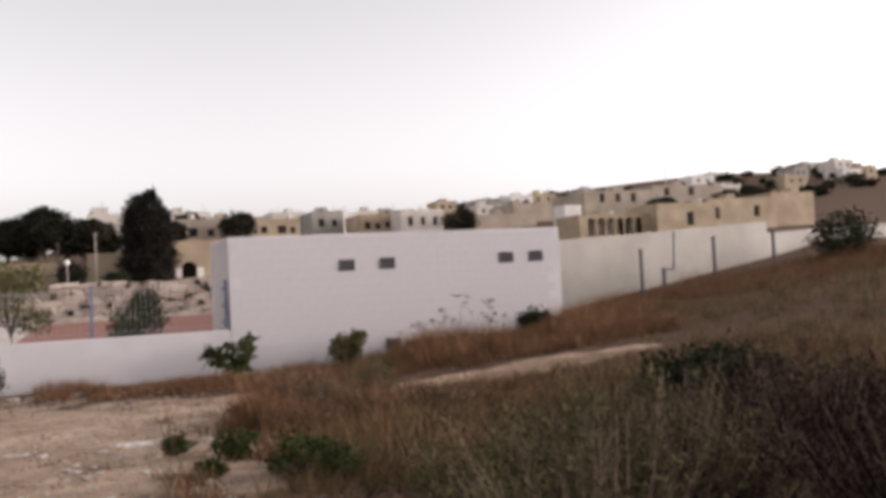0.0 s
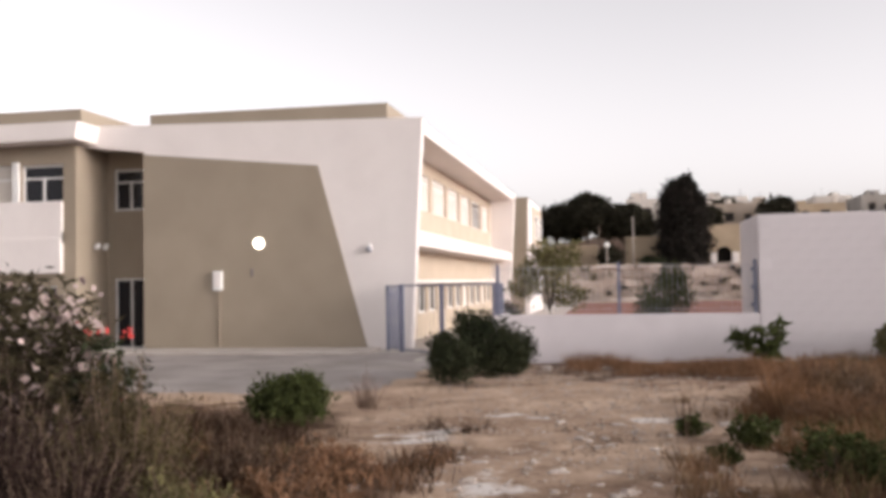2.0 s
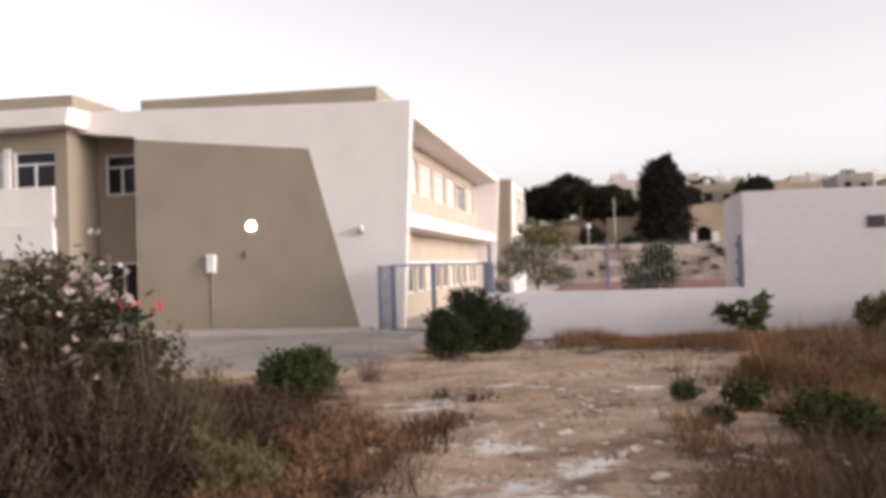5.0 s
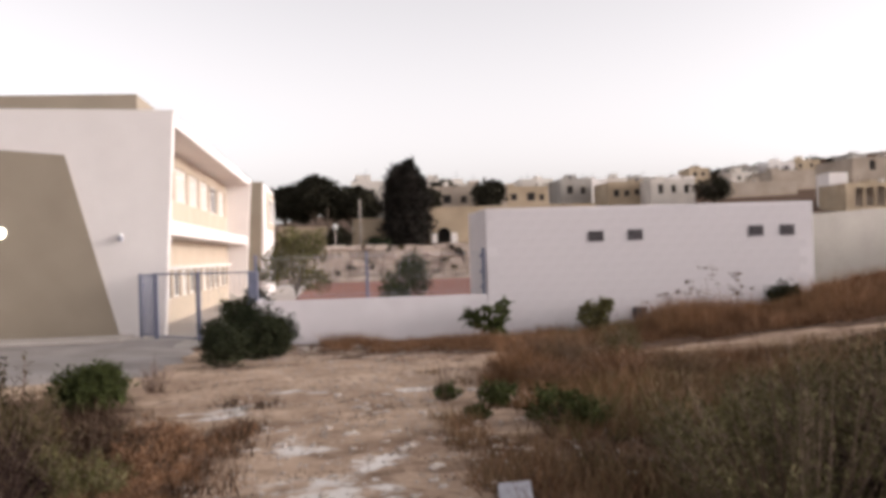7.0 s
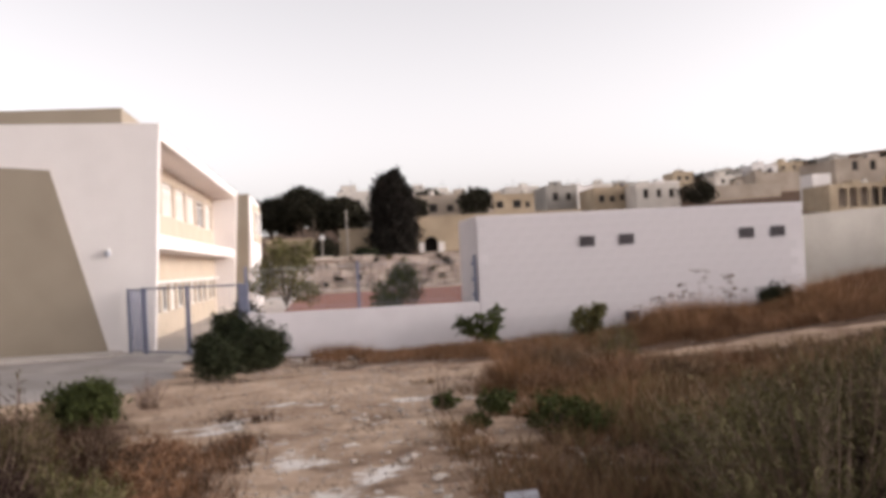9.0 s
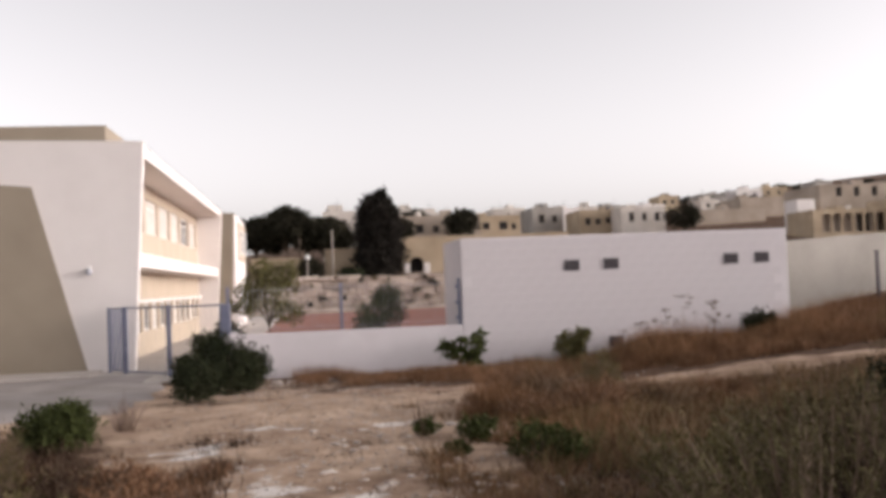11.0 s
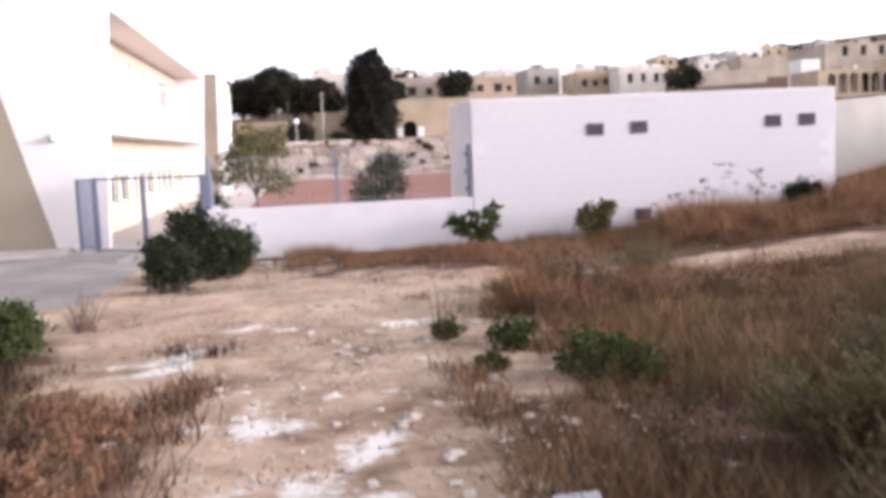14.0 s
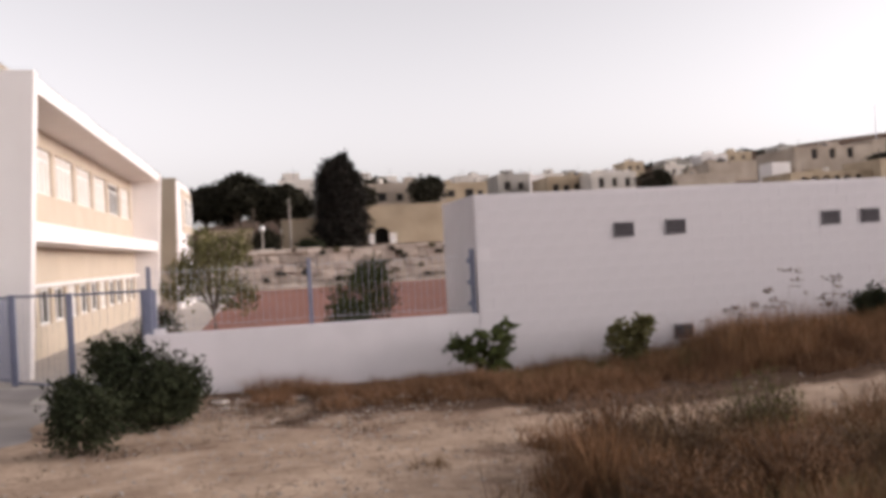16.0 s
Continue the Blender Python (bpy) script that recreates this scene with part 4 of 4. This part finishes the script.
plant("yard_tree", "young olive-green tree in the school yard", "tree", 3.95, 4.6, [(0, 0, 2.3, 0.85, 0.8, 0.8), (-0.8, 0, 1.8, 0.6, 0.5, 0.45), (0.65, 0, 2.9, 0.5, 0.45, 0.55), (-0.2, 0, 3.0, 0.45, 0.4, 0.4), (0.7, 0.1, 1.5, 0.5, 0.45, 0.45), (-0.75, 0, 2.4, 0.35, 0.35, 0.3)],
      M_TREE, 4000, 0.14, 0.4, 10, 0.03, trunk=(1.3, 0.06))
plant("yard_shrub", "oleander with pale flowers in the yard", "bush", 2.6, 4.0, [(0, 0, 0.7, 0.6, 0.5, 0.65)], M_LEAF, 1600, 0.12, flowers=(M_PETALW, 200, 0.08))
plant("yard_tree", "bushy green sapling behind the fence", "tree", 7.45, -1.4, [(0, 0, 1.55, 0.7, 0.6, 0.55), (0.15, 0, 2.05, 0.4, 0.4, 0.35), (-0.35, 0, 1.2, 0.45, 0.4, 0.35)], M_LEAFB, 4200, 0.12, 0.3, 9, 0.02, trunk=(0.9, 0.04))

# oleander and brush beside the track
for x, y, s in ((0.15, -18.1, 1.05), (-1.1, -16.8, 1.1), (0.95, -19.0, 0.88)):
    plant("oleander", "tall oleander with pale pink flowers", "bush", x, y, [(0, 0, 0.8 * s, 0.95 * s, 0.9 * s, 0.75 * s), (0.1, 0, 1.5 * s, 0.65 * s, 0.7 * s, 0.5 * s)], M_OLEANDER, 4600, 0.13, 0.25, 12, flowers=(M_PETALW, 430, 0.1), group="oleanders")
plant("geranium", "red-flowered bush in the brush", "bush", 1.6, -18.9, [(0, 0, 1.2, 0.36, 0.35, 0.4), (0, 0, 0.6, 0.4, 0.35, 0.5)], M_LEAF, 1100, 0.08, flowers=(M_PETALR, 40, 0.07))
# the darkest leaf tones here have the thicket's shade put into their colour
for x, y, h, s, m in ((2.4, -20.2, 1.45, 0.72, M_OLIVE_SHADED), (1.75, -20.7, 1.5, 0.8, M_BRUSH_DEEP_SHADE), (1.2, -19.8, 1.55, 0.85, M_BRUSH_DEEP_SHADE), (2.5, -21.0, 1.15, 0.6, M_BRUSH_DEEP_SHADE), (0.3, -19.3, 1.6, 0.95, M_BRUSH_DEEP_SHADE), (2.9, -19.0, 0.85, 0.7, M_BRUSH_SHADED),
                      (3.3, -19.6, 0.55, 0.6, M_RUST), (3.45, -20.8, 0.45, 0.55, M_RUST), (2.9, -22.0, 0.7, 0.65, M_BRUSH_SHADED), (2.2, -22.2, 1.05, 0.8, M_BRUSH_DEEP_SHADE), (1.5, -21.8, 1.3, 0.9, M_BRUSH_DEEP_SHADE), (2.0, -19.3, 1.3, 0.65, M_OLIVE_SHADED), (3.1, -20.5, 0.75, 0.5, M_TREE), (3.2, -17.9, 0.5, 0.7, M_RUST)):
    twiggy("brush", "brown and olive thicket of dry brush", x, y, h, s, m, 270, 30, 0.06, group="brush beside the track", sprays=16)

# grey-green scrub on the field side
# near dark bushes: shade and vignetting are painted into the brown leaf colour
for x, y, h, s, m in ((10.4, -24.6, 1.2, 0.9, M_BRUSH_DEEP_SHADE), (11.3, -23.6, 1.5, 1.0, M_BRUSH_DEEP_SHADE), (12.3, -22.5, 1.5, 1.0, M_BRUSH_DEEP_SHADE), (9.8, -22.5, 1.15, 0.75, M_BRUSH_DEEP_SHADE), (10.7, -21.0, 1.35, 0.9, M_BRUSH_DEEP_SHADE), (8.69, -22.92, 1.7, 1.25, M_OLIVE), (10.01, -21.68, 1.65, 1.2, M_OLIVE), (11.29, -22.92, 1.60, 1.2, M_BRUSH_DEEP_SHADE), (12.23, -20.86, 1.50, 1.2, M_BRUSH_DEEP_SHADE), (9.55, -19.83, 1.05, 1.0, M_TREE), (11.07, -18.59, 1.0, 1.0, M_OLIVE),
                      (13.27, -18.80, 1.05, 1.1, M_BRUSH_SHADED), (10.15, -24.57, 1.3, 1.1, M_RUST), (11.95, -24.77, 1.60, 1.2, M_BRUSH_DEEP_SHADE), (14.21, -21.89, 1.40, 1.2, M_BRUSH_DEEP_SHADE), (13.57, -23.74, 1.60, 1.2, M_BRUSH_DEEP_SHADE), (15.27, -19.00, 0.9, 1.1, M_BRUSH_SHADED), (16.03, -20.65, 1.20, 1.2, M_BRUSH_DEEP_SHADE), (12.71, -26.42, 1.40, 1.1, M_BRUSH_DEEP_SHADE), (8.85, -24.77, 0.7, 0.8, M_BRUSH_SHADED), (10.12, -26.01, 1.10, 0.9, M_BRUSH_DEEP_SHADE), (8.46, -23.95, 0.5, 0.7, M_BRUSH_SHADED)):
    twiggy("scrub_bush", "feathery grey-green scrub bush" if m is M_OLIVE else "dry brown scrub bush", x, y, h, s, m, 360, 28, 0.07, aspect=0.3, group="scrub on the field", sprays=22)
for x, y, h, s, m in ((9.01, -12.00, 1.0, 0.6, M_RUST), (9.49, -12.72, 1.05, 0.6, M_STRAW), (8.60, -12.62, 0.6, 0.55, M_RUST), (10.50, -12.52, 1.2, 0.45, M_TREE), (10.08, -13.65, 0.8, 0.8, M_RUST), (11.38, -13.24, 0.7, 0.8, M_STRAW), (9.07, -13.85, 0.6, 0.7, M_RUST)):
    twiggy("dry_bush", "rust-brown dry bush at the track edge", x, y, h, s, m, 150, 24, 0.055, group="dry bushes at the track edge")
plant("field_bush", "dense dark green bush in the field", "bush", 14.32, -16.33, [(0, 0, 0.42, 0.95, 0.85, 0.42), (0.6, 0, 0.36, 0.8, 0.6, 0.36)], M_LEAF, 7500, 0.09)
plant("field_bush", "dark green bush by the field wall", "bush", 31.8, -1.0, [(0, 0, 0.8, 1.3, 1.0, 0.8)], M_LEAF, 3500, 0.13)
for x, y, r_ in ((7.34, -16.33, 0.17), (7.78, -15.40, 0.3), (8.31, -16.84, 0.42), (7.11, -14.57, 0.2), (8.71, -17.05, 0.3)):
    plant("green_weed", "low bright green weed on the stony ground", "weed", x, y, [(0, 0, r_ * 0.6, r_, r_, r_ * 0.6)], M_LEAFB, int(900 * r_ / 0.3), 0.07, group="green weeds")
twiggy("dead_stalks", "thin dead stalks over a green weed", 7.06, -14.63, 0.95, 0.3, M_TWIG, 14, 6, 0.03, category="weed")
for x, y, h in ((13.6, -5.6, 1.0), (14.2, -6.0, 1.25), (14.9, -5.7, 1.5), (15.4, -6.2, 1.3), (15.9, -5.5, 0.95)):
    t = twiggy("umbel_weed", "tall dry weed with dark seed heads", x, y, h, 0.35, M_TWIG, 9, 3, 0.03, group="tall dry weeds", category="weed")
    pts = np.array([(random.Random(i * 7 + int(x * 10)).uniform(-0.3, 0.3), random.Random(i * 5 + 3).uniform(-0.2, 0.2), h * random.Random(i * 3 + int(x * 7)).uniform(0.7, 1.0)) for i in range(7)])
    v, f = leaf_quads(np.repeat(pts, 9, 0) + nrg.normal(size=(63, 3)) * (0.05, 0.05, 0.015), 0.06, 0.8)
    tagged(raw("seed_head", v, f, M_TWIG, t), kind="stuff")


# ---- dry grass ----
def grass(name, label, areas, mat, lean=0.45, worn=0.5, rough=0.5):
    """Single blades in uneven tufts; areas: (x0, y0, x1, y1, tufts, blade height, blades per tuft)."""
    vs, n = [], 0
    for x0, y0, x1, y1, tufts, h, per in areas:
        c = np.stack([nrg.uniform(x0, x1, tufts), nrg.uniform(y0, y1, tufts)], 1)
        keep = np.array([bareness(a, b) + rough * noise.noise((a * 0.8, b * 0.8, 5.0)) + 0.4 * rough * noise.noise((a * 2.3, b * 2.3, 1.0)) < worn for a, b in c])
        c = c[keep]
        base = np.repeat(c, per, 0) + nrg.normal(size=(len(c) * per, 2)) * 0.09
        zz = np.array([height(a, b) for a, b in c]).repeat(per)
        patch = np.array([max(0.25, 0.85 + 1.1 * noise.noise((a * 0.45, b * 0.45, 2.0))) for a, b in c])
        scale = np.repeat(nrg.uniform(0.4, 1.15, len(c)) * patch, per) * nrg.uniform(0.5, 1.0, len(base)) * h
        ang = nrg.uniform(0, 2 * np.pi, len(base))
        w = 0.006 + 0.004 * nrg.random(len(base))
        ln = nrg.normal(size=(len(base), 2)) * lean * scale[:, None]
        d = np.stack([np.cos(ang) * w, np.sin(ang) * w], 1)
        p0 = np.column_stack([base - d, zz - 0.02])
        p1 = np.column_stack([base + d, zz - 0.02])
        p2 = np.column_stack([base + ln, zz + scale])
        vs.append(np.stack([p0, p1, p2], 1).reshape(-1, 3))
    v = np.concatenate(vs)
    n = len(v) // 3
    ob = raw(name, v, [(3 * i, 3 * i + 1, 3 * i + 2) for i in range(n)], mat)
    return tagged(ob, label, "grass", kind="stuff")


grass("dry_grass", "dry straw-brown grass over the field",
      [(6.86, -24.36, 19.84, -10.50, 3600, 0.4, 14), (20, -22, 36, -3, 1500, 0.5, 12), (-10, -15, 1.07, -9.00, 300, 0.3, 10), (-4, -34, 3, -25, 300, 0.35, 12)], M_STRAW)
# near dry grass in the darkened brush colour, which stands in for shade
grass("shaded_dead_grass", "brown dead grass beside the track, darkened for shade", [(9.5, -27, 17, -20, 1500, 0.5, 12), (8.5, -34, 18, -27, 900, 0.4, 12), (-6, -24, 4.37, -14.06, 1700, 0.38, 14), (7.99, -27.45, 17, -18, 1600, 0.4, 12)], M_BRUSH_SHADED)
grass("tall_dry_grass", "tall orange-brown dry grass at the track edge", [(8.28, -13.65, 10.42, -11.30, 420, 0.85, 18), (9.0, -6.2, 13.5, -3.8, 260, 0.5, 14), (13.5, -7.0, 19.0, -3.8, 700, 0.75, 16), (7.74, -15.61, 10.28, -13.54, 150, 0.5, 14)], M_ORANGE, 0.3, 0.45, 0.9)
grass("rust_grass", "rust-brown dead weeds along the walls",
      [(4.8, -6.4, 9.2, -3.5, 620, 0.32, 14), (9.2, -7.2, 14, -3.5, 800, 0.42, 16), (14, -8.0, 20, -3.5, 1300, 0.6, 18), (20, -5, 34, 0.5, 1200, 0.6, 14), (7.98, -13.54, 13.84, -10.40, 700, 0.45, 16), (6.80, -22.30, 12, -14, 900, 0.3, 12), (-1, -23, 4.32, -16.12, 900, 0.35, 14)], M_RUST, 0.6, 0.42, 1.0)
grass("ground_litter", "brown dead stalks lying on the bare dirt", [(2.06, -24.36, 9, -8, 1300, 0.05, 6), (8, -24, 16, -8, 700, 0.09, 7), (4.38, -8.50, 20, -3.6, 900, 0.09, 8)], M_BRUSH_SHADED, 2.2, 2.0)
grass("green_grass", "olive-green weeds in the dry field",
      [(8.08, -23.33, 18, -12, 700, 0.45, 12), (18, -14, 34, -3, 500, 0.5, 12), (-4, -22, 3, -16, 350, 0.4, 12), (9.5, -6, 19, -3.6, 180, 0.5, 12)], M_TREE)


# ---- stones and litter ----
def stone_mesh(seed):
    r = random.Random(seed)
    bm = bmesh.new()
    bmesh.ops.create_icosphere(bm, subdivisions=2, radius=1)
    for v in bm.verts:
        k = 1 + 0.75 * noise.noise(v.co * 1.9 + Vector((seed * 3.1, 0, 0)))
        v.co = Vector((v.co.x * k, v.co.y * k * r.uniform(0.98, 1.02), v.co.z * k * 0.45))
    me = bpy.data.meshes.new("stone")
    bm.to_mesh(me)
    bm.free()
    me.materials.append(M_ROCK)
    return me


def gravel(n):
    """Small chips strewn over the bare ground, joined."""
    x = np.where(nrg.random(n) < 0.6, nrg.normal(5.9, 1.5, n), nrg.uniform(2.5, 14, n))
    y = nrg.uniform(-24.5, -4, n)
    r = nrg.uniform(0.008, 0.03, n)
    o = np.array([(1, 0, 0), (0, 1, 0), (-1, 0, 0), (0, -1, 0), (0, 0, 0.6), (0, 0, -0.6)])
    z = np.array([height(a, b) for a, b in zip(x, y)])
    v = np.stack([x, y, z + 0.005], 1)[:, None, :] + o[None] * r[:, None, None] * nrg.uniform(0.6, 1.5, (n, 6, 1))
    q = [(0, 1, 4), (1, 2, 4), (2, 3, 4), (3, 0, 4), (1, 0, 5), (2, 1, 5), (3, 2, 5), (0, 3, 5)]
    ob = raw("gravel", v.reshape(-1, 3), [tuple(6 * i + k for k in f) for i in range(n) for f in q], M_ROCK)
    tagged(ob, "pale stone chips strewn over the bare dirt", "gravel", kind="stuff")


gravel(4500)
stones = [stone_mesh(i) for i in range(6)]
for i in range(215):
    if i < 95:
        x, y = rng.gauss(6.0, 1.0), rng.uniform(-24.5, -13.5)
    elif i < 165:
        x, y = rng.uniform(4.4, 9.6), rng.uniform(-5.6, -3.7)
    else:
        x, y = rng.uniform(6.4, 8.9), rng.uniform(-25.5, -16)
    s = rng.uniform(0.018, 0.055) * (2.2 if rng.random() < 0.2 else 1)
    ob = new("stone", stones[i % 6])
    ob.location = (x, y, height(x, y) + 0.01)
    ob.rotation_euler = (0, 0, rng.uniform(0, 6.3))
    ob.scale = (s * rng.uniform(0.9, 1.8), s, s)
    tagged(ob, "pale chalky stone lying on the dirt", "stone", "stones strewn on the ground")


def crumpled(name, label, category, x, y, w, d, h, mat, turn, seed):
    """A crushed sheet lying on the ground."""
    n = 10
    verts, faces = [], []
    for j in range(n + 1):
        for i in range(n + 1):
            u, v = i / n - 0.5, j / n - 0.5
            k = noise.noise((u * 4 + seed, v * 4, 0)) + 0.5 * noise.noise((u * 9, v * 9 + seed, 2))
            verts.append((u * w * (1 + 0.3 * k), v * d * (1 + 0.25 * k), 0.02 + h * max(0, 0.5 + k) * (1 - 1.6 * (u * u + v * v))))
    for j in range(n):
        for i in range(n):
            a = j * (n + 1) + i
            faces.append((a, a + 1, a + n + 2, a + n + 1))
    ob = raw(name, verts, faces, mat)
    ob.matrix_world = pose(x, y, height(x, y), 0, 0, turn)
    md = ob.modifiers.new("thickness", "SOLIDIFY")
    md.thickness = 0.004
    return tagged(ob, label, category)


crumpled("plastic_bag", "crumpled white plastic bag in the brush", "litter", 4.03, -20.65, 0.34, 0.24, 0.13, M_BAG, 30, 1)
crumpled("plastic_bag", "crumpled white plastic bag on the dirt", "litter", 3.7, -22.5, 0.33, 0.25, 0.12, M_BAG, -20, 5)
crumpled("plastic_bag", "torn pale plastic bag in the grass", "litter", 3.38, -20.7, 0.3, 0.25, 0.12, M_BAG, 70, 9)
tile = part("paving_slab", block(-0.16, -0.2, 0, 0.16, 0.2, 0.045, 0.008), M_SLAB)
tile.matrix_world = pose(7.12, -20.3, height(7.12, -20.3) + 0.06, 14, -4, -8)
tagged(tile, "broken grey paving slab tilted on the stones", "slab")


# ---- distant trees ----
plant("cypress", "dense dark cypress on the terrace", "tree", 12.2, 63.9, [(0, 0, 2.6, 2.2, 2.0, 2.4), (0, 0, 5.0, 2.2, 2.0, 2.2), (-0.2, 0, 7.0, 1.5, 1.5, 1.6), (0.3, 0, 8.2, 0.8, 0.8, 0.9), (1.0, 0, 6.4, 1.0, 1.0, 1.3), (-1.2, 0, 6.2, 0.8, 0.9, 1.2)], M_CYP, 42000, 0.34, 0.45, 8, 0.1, per=16, z=2.5, trunk=(2.0, 0.3))
for x, y, s, z, lab in ((3.1, 71.1, 1.12, 3.0, "broad dark pine on the terrace"), (7.0, 72.0, 0.95, 3.0, "dark pine beside the terrace houses"), (-0.3, 75.1, 1.0, 3.0, "dark pine behind the school block")):
    plant("pine", lab, "tree", x, y, [(0, 0, 5.2 * s, 2.8 * s, 2.4, 1.3 * s), (-1.6 * s, 0, 4.6 * s, 1.8 * s, 1.6, 1.1 * s), (1.7 * s, 0, 4.4 * s, 1.7 * s, 1.5, 1.1 * s), (0.2, 0, 6.2 * s, 1.4 * s, 1.3, 0.7 * s)], M_PINE, 14000, 0.45, 0.4, 9, 0.12, per=16, z=z, trunk=(3.4 * s, 0.22))
plant("terrace_bush", "dark bush between the terrace houses", "bush", 5.5, 62.5, [(0, 0, 1.0, 1.1, 1.0, 1.2)], M_PINE, 2600, 0.3, z=2.9)
plant("terrace_bush", "green bush on the terrace wall", "bush", 9.2, 61.5, [(0, 0, 0.5, 1.3, 1.0, 0.6)], M_LEAF, 2200, 0.25, z=2.9)
for x, y, zc, r_, h in ((20.0, 111.8, 11.8, 3.6, 1.2), (24.8, 91.7, 9.6, 2.2, 1.7), (65.1, 117.0, 11.2, 3.0, 1.8), (95.9, 104.4, 12.0, 2.6, 1.3), (109.4, 106.2, 12.9, 2.6, 1.2), (16.6, 89.8, 8.6, 1.8, 1.6)):
    g = height(x, y)
    plant("hill_tree", "dark tree among the hillside houses", "tree", x, y, [(0, 0, zc - g, r_, r_ * 0.8, h), (0.4 * r_, 0, zc - g + 0.5 * h, 0.5 * r_, 0.5 * r_, 0.6 * h)], M_PINE, 2600, 0.5, 0.4, 6, 0.1, z=g, trunk=(max(1.0, zc - g - h), 0.2), group="hillside trees")
for i in range(130):
    x = 100 + (i % 65) * 3.6 + rng.uniform(-4, 4)
    y = 150 + rng.uniform(0, 90)
    x, y = town(x, y)
    s = rng.uniform(1.0, 2.0)
    plant("hill_tree", "low dark tree on the hillside", "tree", x, y, [(0, 0, 0.7 * s, 1.4 * s, 1.2 * s, 0.8 * s), (1.1 * s, 0, 0.6 * s, 1.0 * s, 0.8 * s, 0.65 * s), (-0.9 * s, 0, 0.5 * s, 0.8 * s, 0.8 * s, 0.6 * s)],
          M_PINE if i % 3 else M_LEAF, 320, 0.8, 0.5, 4, 0.08, per=8, trunk=(0.5 * s, 0.15), group="hillside trees")
for i in range(34):
    x, z = 1 + rng.uniform(0, 20), rng.uniform(0.5, 2.9)
    plant("wall_weed", "weed growing from the terrace wall", "weed", x, 56.35, [(0, 0, 0.0, 0.4, 0.2, 0.4)], M_OLIVE if i % 2 else M_PINE, 120, 0.22, 0.4, 3, 0.02, z=z, group="weeds in the terrace wall")


# ---- posts and masts in the background ----
def mast(name, label, x, y, z0, z1, w, mat=M_GALV):
    t = thing(name, label, "pole", at=(x, y, z0))
    part("pole", bar(bmesh.new(), (0, 0, -0.3), (0, 0, z1 - z0), w, 8), mat, t)
    part("cap", bar(bmesh.new(), (0, 0, z1 - z0), (0, 0, z1 - z0 + w), w * 1.4, 8), mat, t)
    return t


mast("utility_pole", "pale pole among the terrace pines", 7.6, 62.0, 2.9, 7.6, 0.13, M_CONC)
mast("utility_pole", "brown pole among the terrace pines", 4.5, 63.0, 2.9, 6.9, 0.16, M_BARK)
lampp = mast("street_lamp", "street lamp with a white globe", 5.2, 60.0, 2.9, 4.9, 0.1, M_CONC)
bm = bmesh.new()
bmesh.ops.create_uvsphere(bm, u_segments=12, v_segments=8, radius=0.25, matrix=Matrix.Translation((0, 0, 2.25)))
part("globe", bm, M_FRAME, lampp, "white globe")
mast("radio_mast", "thin mast on the ridge", 178, 222, height(178, 222), height(178, 222) + 12, 0.3)
mast("aerial", "thin rooftop aerial on a town house", 15.3, 99.9, 8, 14.6, 0.08)
